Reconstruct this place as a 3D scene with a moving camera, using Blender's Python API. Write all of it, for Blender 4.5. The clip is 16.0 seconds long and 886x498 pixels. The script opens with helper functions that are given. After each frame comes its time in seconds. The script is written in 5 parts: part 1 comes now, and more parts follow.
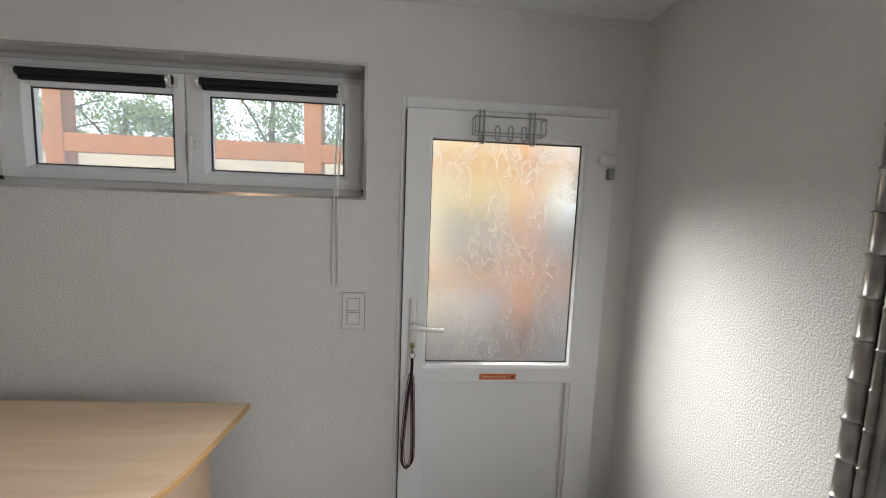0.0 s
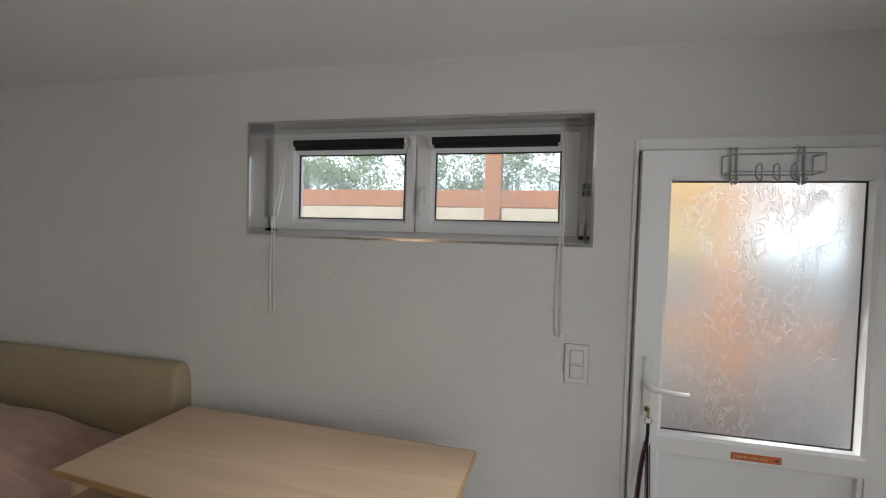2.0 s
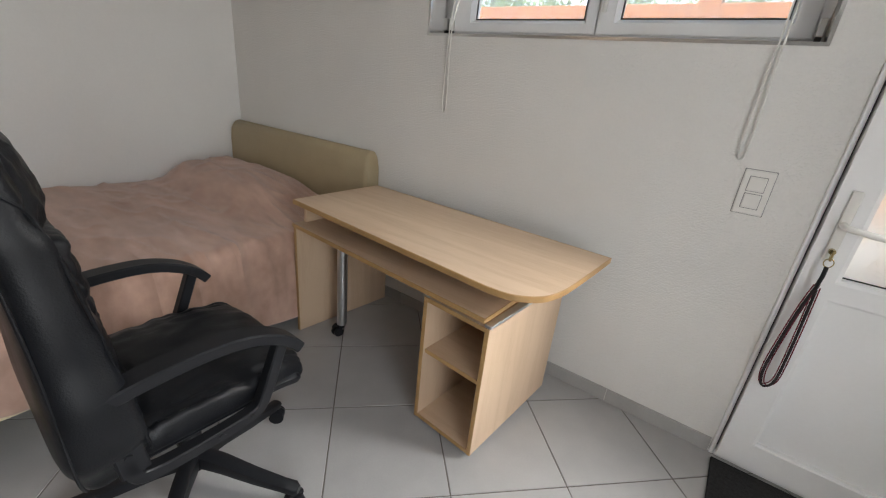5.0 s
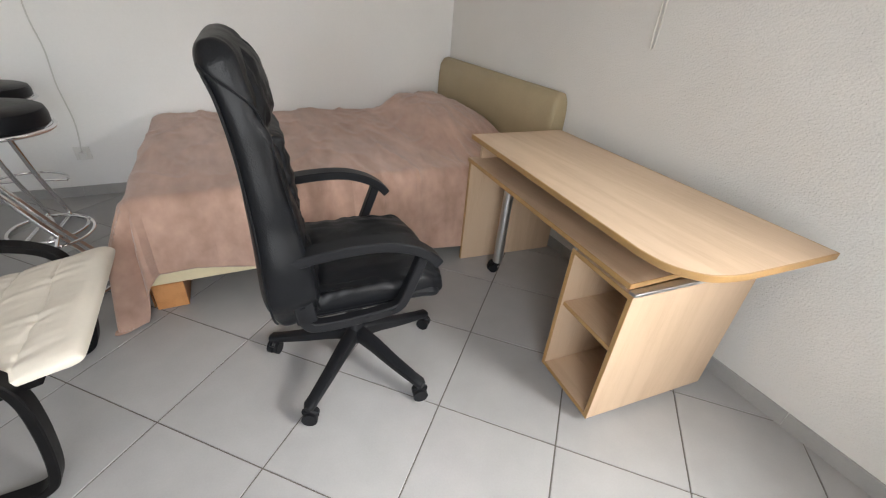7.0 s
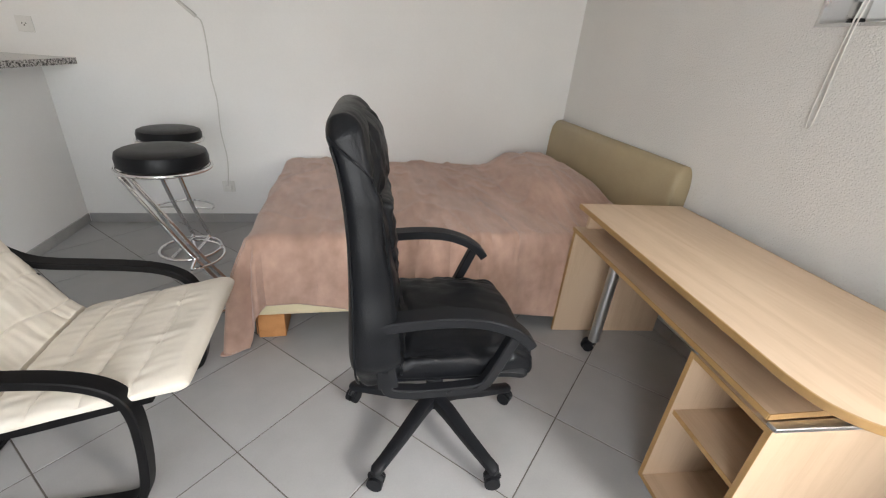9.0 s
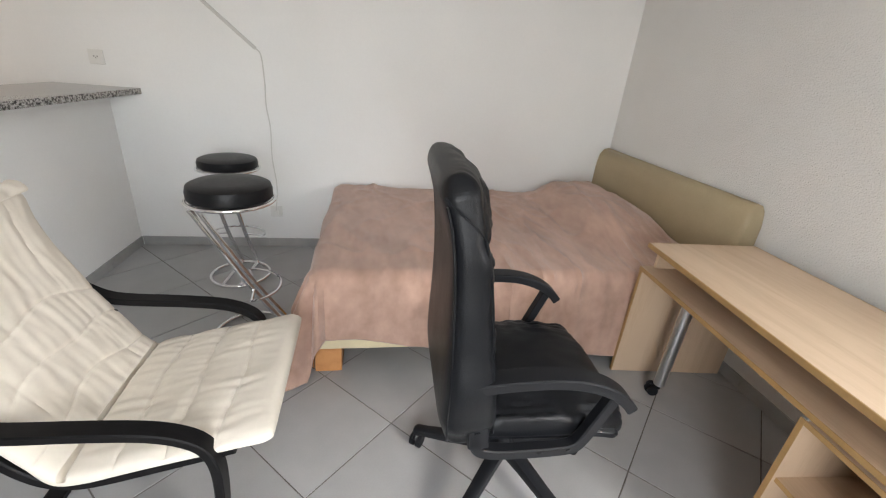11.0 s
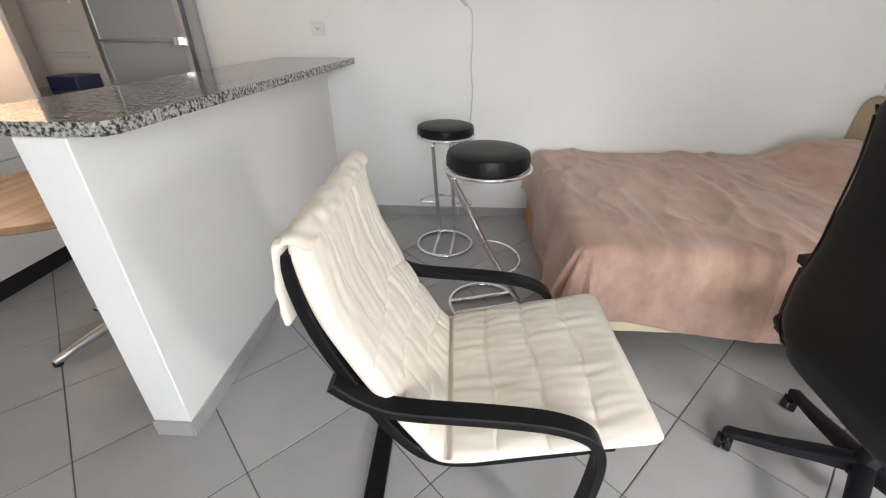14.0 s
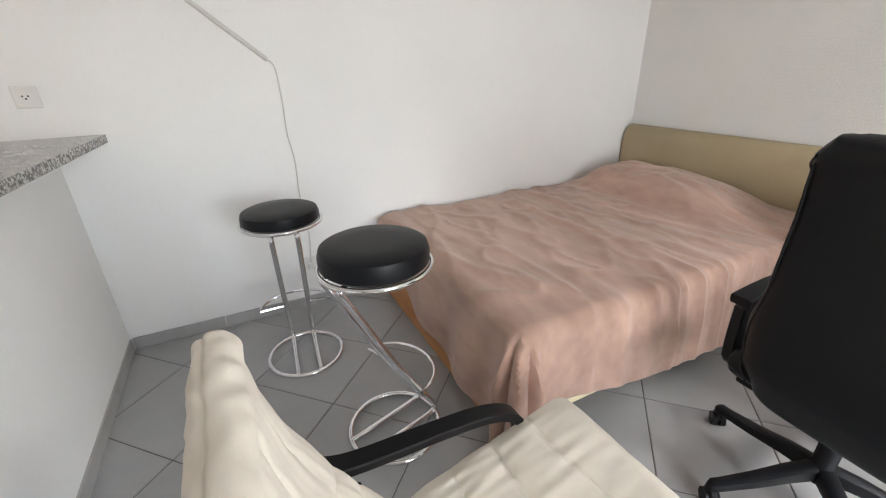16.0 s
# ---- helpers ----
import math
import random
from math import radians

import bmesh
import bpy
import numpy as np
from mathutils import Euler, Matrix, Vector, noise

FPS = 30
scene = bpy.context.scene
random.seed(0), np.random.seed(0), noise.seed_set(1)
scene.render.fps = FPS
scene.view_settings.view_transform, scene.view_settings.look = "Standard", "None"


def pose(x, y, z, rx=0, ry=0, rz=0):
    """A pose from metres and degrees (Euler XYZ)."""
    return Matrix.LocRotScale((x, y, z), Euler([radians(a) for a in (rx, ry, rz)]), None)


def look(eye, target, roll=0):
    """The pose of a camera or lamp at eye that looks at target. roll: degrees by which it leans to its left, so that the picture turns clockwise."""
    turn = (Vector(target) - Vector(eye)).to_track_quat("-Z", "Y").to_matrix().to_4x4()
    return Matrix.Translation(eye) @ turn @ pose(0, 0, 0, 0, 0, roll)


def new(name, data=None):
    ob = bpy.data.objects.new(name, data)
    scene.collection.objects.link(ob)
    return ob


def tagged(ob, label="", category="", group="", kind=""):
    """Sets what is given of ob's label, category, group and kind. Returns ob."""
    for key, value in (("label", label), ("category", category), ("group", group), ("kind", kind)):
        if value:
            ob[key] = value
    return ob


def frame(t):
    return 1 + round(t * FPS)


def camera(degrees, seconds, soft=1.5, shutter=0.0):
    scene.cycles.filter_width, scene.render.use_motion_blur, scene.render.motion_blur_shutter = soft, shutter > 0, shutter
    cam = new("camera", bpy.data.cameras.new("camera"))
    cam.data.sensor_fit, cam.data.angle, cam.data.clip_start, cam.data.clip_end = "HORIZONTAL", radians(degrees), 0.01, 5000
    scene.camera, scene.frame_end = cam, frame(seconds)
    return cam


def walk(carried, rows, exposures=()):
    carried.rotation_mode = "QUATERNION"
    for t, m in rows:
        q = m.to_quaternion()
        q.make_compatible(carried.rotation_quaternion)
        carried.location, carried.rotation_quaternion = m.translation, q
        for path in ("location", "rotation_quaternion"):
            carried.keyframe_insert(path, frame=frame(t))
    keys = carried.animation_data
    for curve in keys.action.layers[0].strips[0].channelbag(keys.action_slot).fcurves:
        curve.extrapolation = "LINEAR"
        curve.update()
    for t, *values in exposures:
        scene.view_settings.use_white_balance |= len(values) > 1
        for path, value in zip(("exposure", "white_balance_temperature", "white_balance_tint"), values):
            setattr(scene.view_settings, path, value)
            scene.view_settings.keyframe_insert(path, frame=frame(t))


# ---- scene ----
cam = camera(94.6, 16.0, 1.15)
PATH = [
    (0, (0.092, -0.158, 1.515), (0.258, 1.822, 1.288), 2.2),
    (0.5, (0.053, -0.146, 1.512), (0.09, 1.846, 1.335), 1.9),
    (1, (-0.022, -0.148, 1.507), (-0.136, 1.844, 1.371), 1.7),
    (1.5, (-0.198, -0.136, 1.532), (-0.484, 1.842, 1.442), 1.5),
    (2, (-0.304, -0.149, 1.537), (-0.736, 1.803, 1.476), 1.7),
    (2.5, (-0.335, -0.16, 1.538), (-0.9, 1.757, 1.468), 2.3),
    (3, (-0.287, -0.181, 1.496), (-0.969, 1.695, 1.36), 3.1),
    (3.5, (-0.25, -0.197, 1.483), (-1.023, 1.631, 1.231), 3.8),
    (4, (-0.217, -0.222, 1.425), (-1.076, 1.532, 0.994), 4.6),
    (4.5, (-0.203, -0.244, 1.335), (-1.147, 1.409, 0.72), 5.4),
    (4.7, (-0.201, -0.25, 1.319), (-1.176, 1.361, 0.646), 5.6),
    (6.8, (-0.093, -0.171, 1.277), (-1.57, 0.685, 0.236), 4.6),
    (7, (-0.091, -0.17, 1.283), (-1.601, 0.637, 0.249), 4.8),
    (7.5, (-0.126, -0.151, 1.295), (-1.72, 0.524, 0.292), 5.2),
    (8, (-0.158, -0.151, 1.307), (-1.818, 0.409, 0.343), 5.4),
    (8.5, (-0.163, -0.152, 1.315), (-1.874, 0.322, 0.395), 5.4),
    (9, (-0.18, -0.165, 1.324), (-1.932, 0.253, 0.454), 5.2),
    (9.2, (-0.19, -0.177, 1.326), (-1.953, 0.233, 0.473), 5.4),
    (11.3, (-0.295, -0.385, 1.385), (-2.102, -0.077, 0.584), 5.0),
    (11.5, (-0.29, -0.399, 1.365), (-2.101, -0.125, 0.563), 4.8),
    (12, (-0.305, -0.494, 1.332), (-2.101, -0.38, 0.459), 3.9),
    (12.5, (-0.332, -0.742, 1.29), (-2.099, -0.779, 0.354), 2.1),
    (13, (-0.338, -0.844, 1.287), (-2.076, -1.017, 0.313), 0.4),
    (13.5, (-0.385, -0.935, 1.296), (-2.12, -1.125, 0.32), 0.2),
    (14, (-0.479, -1.105, 1.304), (-2.224, -1.205, 0.333), 0.1),
    (14.5, (-0.629, -1.154, 1.313), (-2.396, -1.112, 0.377), 0.3),
    (15, (-0.798, -1.244, 1.313), (-2.565, -0.985, 0.411), 0.2),
    (15.5, (-0.927, -1.379, 1.352), (-2.652, -0.853, 0.487), -0.2),
    (16, (-1.03, -1.344, 1.338), (-2.672, -0.54, 0.526), -1.4),
]
EXPOSURES = [(0, 0.6, 6500, 10), (2.0, 0.52, 6500, 10), (3.5, 0.74, 6500, 10), (4.7, 1.05, 6500, 10), (6.8, 1.6, 6560, 10), (9.0, 1.7, 6560, 10), (11.5, 1.85, 6480, 10), (14, 1.92, 6420, 10), (16, 2.06, 6400, 10)]
walk(cam, [(t, look(eye, target, roll)) for t, eye, target, roll in PATH], EXPOSURES)

# ---- world, sun, stand-in lamps at the openings ----
world = bpy.data.worlds.new("sky")
scene.world = world
world.use_nodes = True
wn = world.node_tree
sky = wn.nodes.new("ShaderNodeTexSky")
sky.sky_type = "NISHITA"
sky.sun_disc = False
sky.sun_elevation = radians(36.7)
sky.sun_rotation = radians(243.4)
bg = wn.nodes["Background"]
bg.inputs[1].default_value = 0.15
wn.links.new(sky.outputs[0], bg.inputs[0])

sun = new("sun", bpy.data.lights.new("sun", "SUN"))
sun.data.energy, sun.data.angle, sun.data.color = 5.0, radians(0.5), (1.0, 0.94, 0.84)
sun.matrix_world = look((-6, -3, 5), (0, 0, 0))


def opening_lamp(name, eye, target, w, h, watts, colour, spread):
    """An added area lamp that stands in for light through an opening."""
    ob = new(name, bpy.data.lights.new(name, "AREA"))
    ob.data.shape, ob.data.size, ob.data.size_y = "RECTANGLE", w, h
    ob.data.energy, ob.data.color, ob.data.spread = watts, colour, radians(spread)
    ob.matrix_world = look(eye, target)
    return ob


# main fill, added at an unseen opening in the east wall
opening_lamp("side_fill_light", (1.1, -0.62, 1.3), (0, -0.6, 1.34), 1.05, 1.5, 14.5, (0.985, 0.985, 0.985), 172)
# added in the room just before the door, for light from its pane
opening_lamp("door_light", (0.45, 1.27, 1.3), (-0.1, 0.67, 0.72), 0.38, 0.38, 3.4, (1.0, 0.99, 0.975), 82)
# added and aimed to lay the bright patch on the east wall
opening_lamp("door_light_south", (0.48, 1.43, 1.3), (0.8, 1.05, 0.95), 0.4, 0.8, 2.1, (1.0, 0.98, 0.95), 72)
# added inside the reveal in place of sky light through the sashes
opening_lamp("window_light", (-0.84, 1.53, 1.75), (-0.84, 1.02, 1.0), 1.3, 0.12, 0.9, (0.94, 0.98, 1.0), 90)

# ---- materials ----
def material(name, base, rough=0.6, metal=0.0, var=0.06, scale=6.0, fine=90.0, bump=0.0, bump_scale=200.0, spec=0.5, stretch=(1, 1, 1), tint=None, sheen=0.0, coat=0.0, per_object=0.0):
    """Base colour broken up at two scales, with fine relief."""
    m = bpy.data.materials.new(name)
    m.use_nodes = True
    t = m.node_tree
    n, l = t.nodes, t.links
    b = n["Principled BSDF"]
    b.inputs["Roughness"].default_value = rough
    b.inputs["Metallic"].default_value = metal
    b.inputs["Specular IOR Level"].default_value = spec
    b.inputs["Sheen Weight"].default_value = sheen
    b.inputs["Coat Weight"].default_value = coat
    co = n.new("ShaderNodeTexCoord")
    mp = n.new("ShaderNodeMapping")
    mp.inputs["Scale"].default_value = stretch
    l.new(co.outputs["Object"], mp.inputs[0])
    big, small = n.new("ShaderNodeTexNoise"), n.new("ShaderNodeTexNoise")
    big.inputs["Scale"].default_value, small.inputs["Scale"].default_value = scale, fine
    big.inputs["Detail"].default_value = 5
    for q in (big, small):
        l.new(mp.outputs[0], q.inputs["Vector"])
    add = n.new("ShaderNodeMath")
    add.operation = "MULTIPLY_ADD"
    add.inputs[1].default_value = 0.35
    l.new(small.outputs[0], add.inputs[0])
    l.new(big.outputs[0], add.inputs[2])
    ramp = n.new("ShaderNodeValToRGB")
    dark = [c * (1 - var * 2.2) for c in (tint or base)]
    lite = [min(1, c * (1 + var)) for c in base]
    ramp.color_ramp.elements[0].position, ramp.color_ramp.elements[0].color = 0.42, (*dark, 1)
    ramp.color_ramp.elements[1].position, ramp.color_ramp.elements[1].color = 0.92, (*lite, 1)
    l.new(add.outputs[0], ramp.inputs[0])
    col = ramp.outputs[0]
    if per_object:
        inf = n.new("ShaderNodeObjectInfo")
        hsv = n.new("ShaderNodeHueSaturation")
        mr = n.new("ShaderNodeMapRange")
        mr.inputs[3].default_value, mr.inputs[4].default_value = 1 - per_object, 1 + per_object
        l.new(inf.outputs["Random"], mr.inputs[0])
        l.new(mr.outputs[0], hsv.inputs["Value"])
        l.new(col, hsv.inputs["Color"])
        col = hsv.outputs[0]
    l.new(col, b.inputs["Base Color"])
    rr = n.new("ShaderNodeMapRange")
    rr.inputs[3].default_value, rr.inputs[4].default_value = max(0.02, rough - 0.07), min(1, rough + 0.07)
    l.new(big.outputs[0], rr.inputs[0])
    l.new(rr.outputs[0], b.inputs["Roughness"])
    if bump:
        bt = n.new("ShaderNodeTexNoise")
        bt.inputs["Scale"].default_value, bt.inputs["Detail"].default_value = bump_scale, 3
        l.new(mp.outputs[0], bt.inputs["Vector"])
        bp = n.new("ShaderNodeBump")
        bp.inputs["Strength"].default_value, bp.inputs["Distance"].default_value = min(1, bump), 0.004
        l.new(bt.outputs[0], bp.inputs["Height"])
        l.new(bp.outputs[0], b.inputs["Normal"])
    return m


def wood(name, light, dark, scale=3.0, axis=0, rough=0.4, rings=6.0):
    """Laminate or timber with grain along one axis."""
    m = bpy.data.materials.new(name)
    m.use_nodes = True
    t = m.node_tree
    n, l = t.nodes, t.links
    b = n["Principled BSDF"]
    b.inputs["Specular IOR Level"].default_value = 0.25
    b.inputs["Roughness"].default_value = rough
    co, mp = n.new("ShaderNodeTexCoord"), n.new("ShaderNodeMapping")
    sc = [rings, rings, rings]
    sc[axis] = rings * 0.09
    mp.inputs["Scale"].default_value = sc
    l.new(co.outputs["Object"], mp.inputs[0])
    a, c = n.new("ShaderNodeTexNoise"), n.new("ShaderNodeTexNoise")
    a.inputs["Scale"].default_value, a.inputs["Detail"].default_value, a.inputs["Distortion"].default_value = scale, 6, 0.6
    c.inputs["Scale"].default_value, c.inputs["Detail"].default_value = scale * 14, 3
    l.new(mp.outputs[0], a.inputs["Vector"]), l.new(mp.outputs[0], c.inputs["Vector"])
    add = n.new("ShaderNodeMath")
    add.operation, add.inputs[1].default_value = "MULTIPLY_ADD", 0.3
    l.new(c.outputs[0], add.inputs[0]), l.new(a.outputs[0], add.inputs[2])
    ramp = n.new("ShaderNodeValToRGB")
    ramp.color_ramp.elements[0].position, ramp.color_ramp.elements[0].color = 0.4, (*dark, 1)
    ramp.color_ramp.elements[1].position, ramp.color_ramp.elements[1].color = 0.75, (*light, 1)
    l.new(add.outputs[0], ramp.inputs[0]), l.new(ramp.outputs[0], b.inputs["Base Color"])
    bp = n.new("ShaderNodeBump")
    bp.inputs["Strength"].default_value, bp.inputs["Distance"].default_value = 0.12, 0.002
    l.new(c.outputs[0], bp.inputs["Height"]), l.new(bp.outputs[0], b.inputs["Normal"])
    return m


def glass_material(name, rough=0.0, pattern=0.0, clear=1.0):
    m = bpy.data.materials.new(name)
    m.use_nodes = True
    t = m.node_tree
    n, l = t.nodes, t.links
    b = n["Principled BSDF"]
    b.inputs["Base Color"].default_value = (0.97, 0.99, 0.98, 1)
    b.inputs["Transmission Weight"].default_value = clear
    b.inputs["Roughness"].default_value = rough
    b.inputs["IOR"].default_value = 1.45
    if pattern:
        # wandering veins of cast glass over a soft ripple
        co = n.new("ShaderNodeTexCoord")
        mp = n.new("ShaderNodeMapping")
        mp.inputs["Scale"].default_value = (1.0, 1.0, 0.62)
        l.new(co.outputs["Object"], mp.inputs[0])
        w = n.new("ShaderNodeTexNoise")
        w.inputs["Scale"].default_value, w.inputs["Detail"].default_value, w.inputs["Distortion"].default_value = 26, 2.5, 1.6
        l.new(mp.outputs[0], w.inputs["Vector"])
        sub = n.new("ShaderNodeMath")
        sub.operation, sub.inputs[1].default_value = "SUBTRACT", 0.5
        ab = n.new("ShaderNodeMath")
        ab.operation = "ABSOLUTE"
        l.new(w.outputs[0], sub.inputs[0]), l.new(sub.outputs[0], ab.inputs[0])
        mr = n.new("ShaderNodeMapRange")
        mr.inputs[1].default_value, mr.inputs[2].default_value = 0.0, 0.03
        mr.inputs[3].default_value, mr.inputs[4].default_value = 1.0, 0.0
        l.new(ab.outputs[0], mr.inputs[0])
        soft = n.new("ShaderNodeTexNoise")
        soft.inputs["Scale"].default_value, soft.inputs["Detail"].default_value = 9, 2
        l.new(mp.outputs[0], soft.inputs["Vector"])
        veil = n.new("ShaderNodeMapRange")
        veil.inputs[1].default_value, veil.inputs[2].default_value = 0.42, 0.62
        l.new(soft.outputs[0], veil.inputs[0])
        mul = n.new("ShaderNodeMath")
        mul.operation = "MULTIPLY"
        l.new(mr.outputs[0], mul.inputs[0]), l.new(veil.outputs[0], mul.inputs[1])
        bp = n.new("ShaderNodeBump")
        bp.inputs["Strength"].default_value, bp.inputs["Distance"].default_value = pattern, 0.003
        l.new(mul.outputs[0], bp.inputs["Height"]), l.new(bp.outputs[0], b.inputs["Normal"])
    return m


def hazy_dusty_glass_material():
    """Clear glass under a thin uneven film of dust with wiped streaks, plus painted haze."""
    m = bpy.data.materials.new("hazy_dusty_window_glass")
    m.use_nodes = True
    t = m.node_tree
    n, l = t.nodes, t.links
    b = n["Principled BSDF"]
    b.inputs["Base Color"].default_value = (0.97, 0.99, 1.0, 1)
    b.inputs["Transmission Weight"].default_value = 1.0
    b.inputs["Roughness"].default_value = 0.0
    # pale blue share: the dust film, and glare haze put into the glass
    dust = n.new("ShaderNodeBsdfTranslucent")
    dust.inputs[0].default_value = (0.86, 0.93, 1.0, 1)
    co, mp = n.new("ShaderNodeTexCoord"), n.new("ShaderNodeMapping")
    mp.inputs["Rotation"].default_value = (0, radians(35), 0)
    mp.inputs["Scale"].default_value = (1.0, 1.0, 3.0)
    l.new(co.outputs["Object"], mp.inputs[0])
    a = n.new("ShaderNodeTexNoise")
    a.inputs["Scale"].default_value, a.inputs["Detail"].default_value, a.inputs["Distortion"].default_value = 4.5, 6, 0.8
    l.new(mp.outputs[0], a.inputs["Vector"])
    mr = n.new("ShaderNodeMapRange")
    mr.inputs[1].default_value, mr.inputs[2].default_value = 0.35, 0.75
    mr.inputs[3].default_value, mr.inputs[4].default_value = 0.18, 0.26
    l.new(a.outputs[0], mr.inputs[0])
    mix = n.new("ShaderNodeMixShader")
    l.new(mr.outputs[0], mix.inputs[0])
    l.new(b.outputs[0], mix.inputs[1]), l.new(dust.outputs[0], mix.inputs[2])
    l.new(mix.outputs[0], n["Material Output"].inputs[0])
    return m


def granite_material():
    m = bpy.data.materials.new("speckled_granite")
    m.use_nodes = True
    t = m.node_tree
    n, l = t.nodes, t.links
    b = n["Principled BSDF"]
    b.inputs["Roughness"].default_value = 0.06
    co = n.new("ShaderNodeTexCoord")
    a, c = n.new("ShaderNodeTexNoise"), n.new("ShaderNodeTexVoronoi")
    a.inputs["Scale"].default_value, a.inputs["Detail"].default_value, a.inputs["Roughness"].default_value = 85, 3, 0.55
    c.inputs["Scale"].default_value = 150
    l.new(co.outputs["Object"], a.inputs["Vector"]), l.new(co.outputs["Object"], c.inputs["Vector"])
    add = n.new("ShaderNodeMath")
    add.operation, add.inputs[1].default_value = "MULTIPLY_ADD", 0.18
    l.new(c.outputs["Distance"], add.inputs[0]), l.new(a.outputs[0], add.inputs[2])
    ramp = n.new("ShaderNodeValToRGB")
    e = ramp.color_ramp.elements
    e[0].position, e[0].color = 0.47, (0.035, 0.032, 0.03, 1)
    e[1].position, e[1].color = 0.7, (0.48, 0.465, 0.44, 1)
    k = e.new(0.56)
    k.color = (0.2, 0.185, 0.17, 1)
    l.new(add.outputs[0], ramp.inputs[0]), l.new(ramp.outputs[0], b.inputs["Base Color"])
    return m


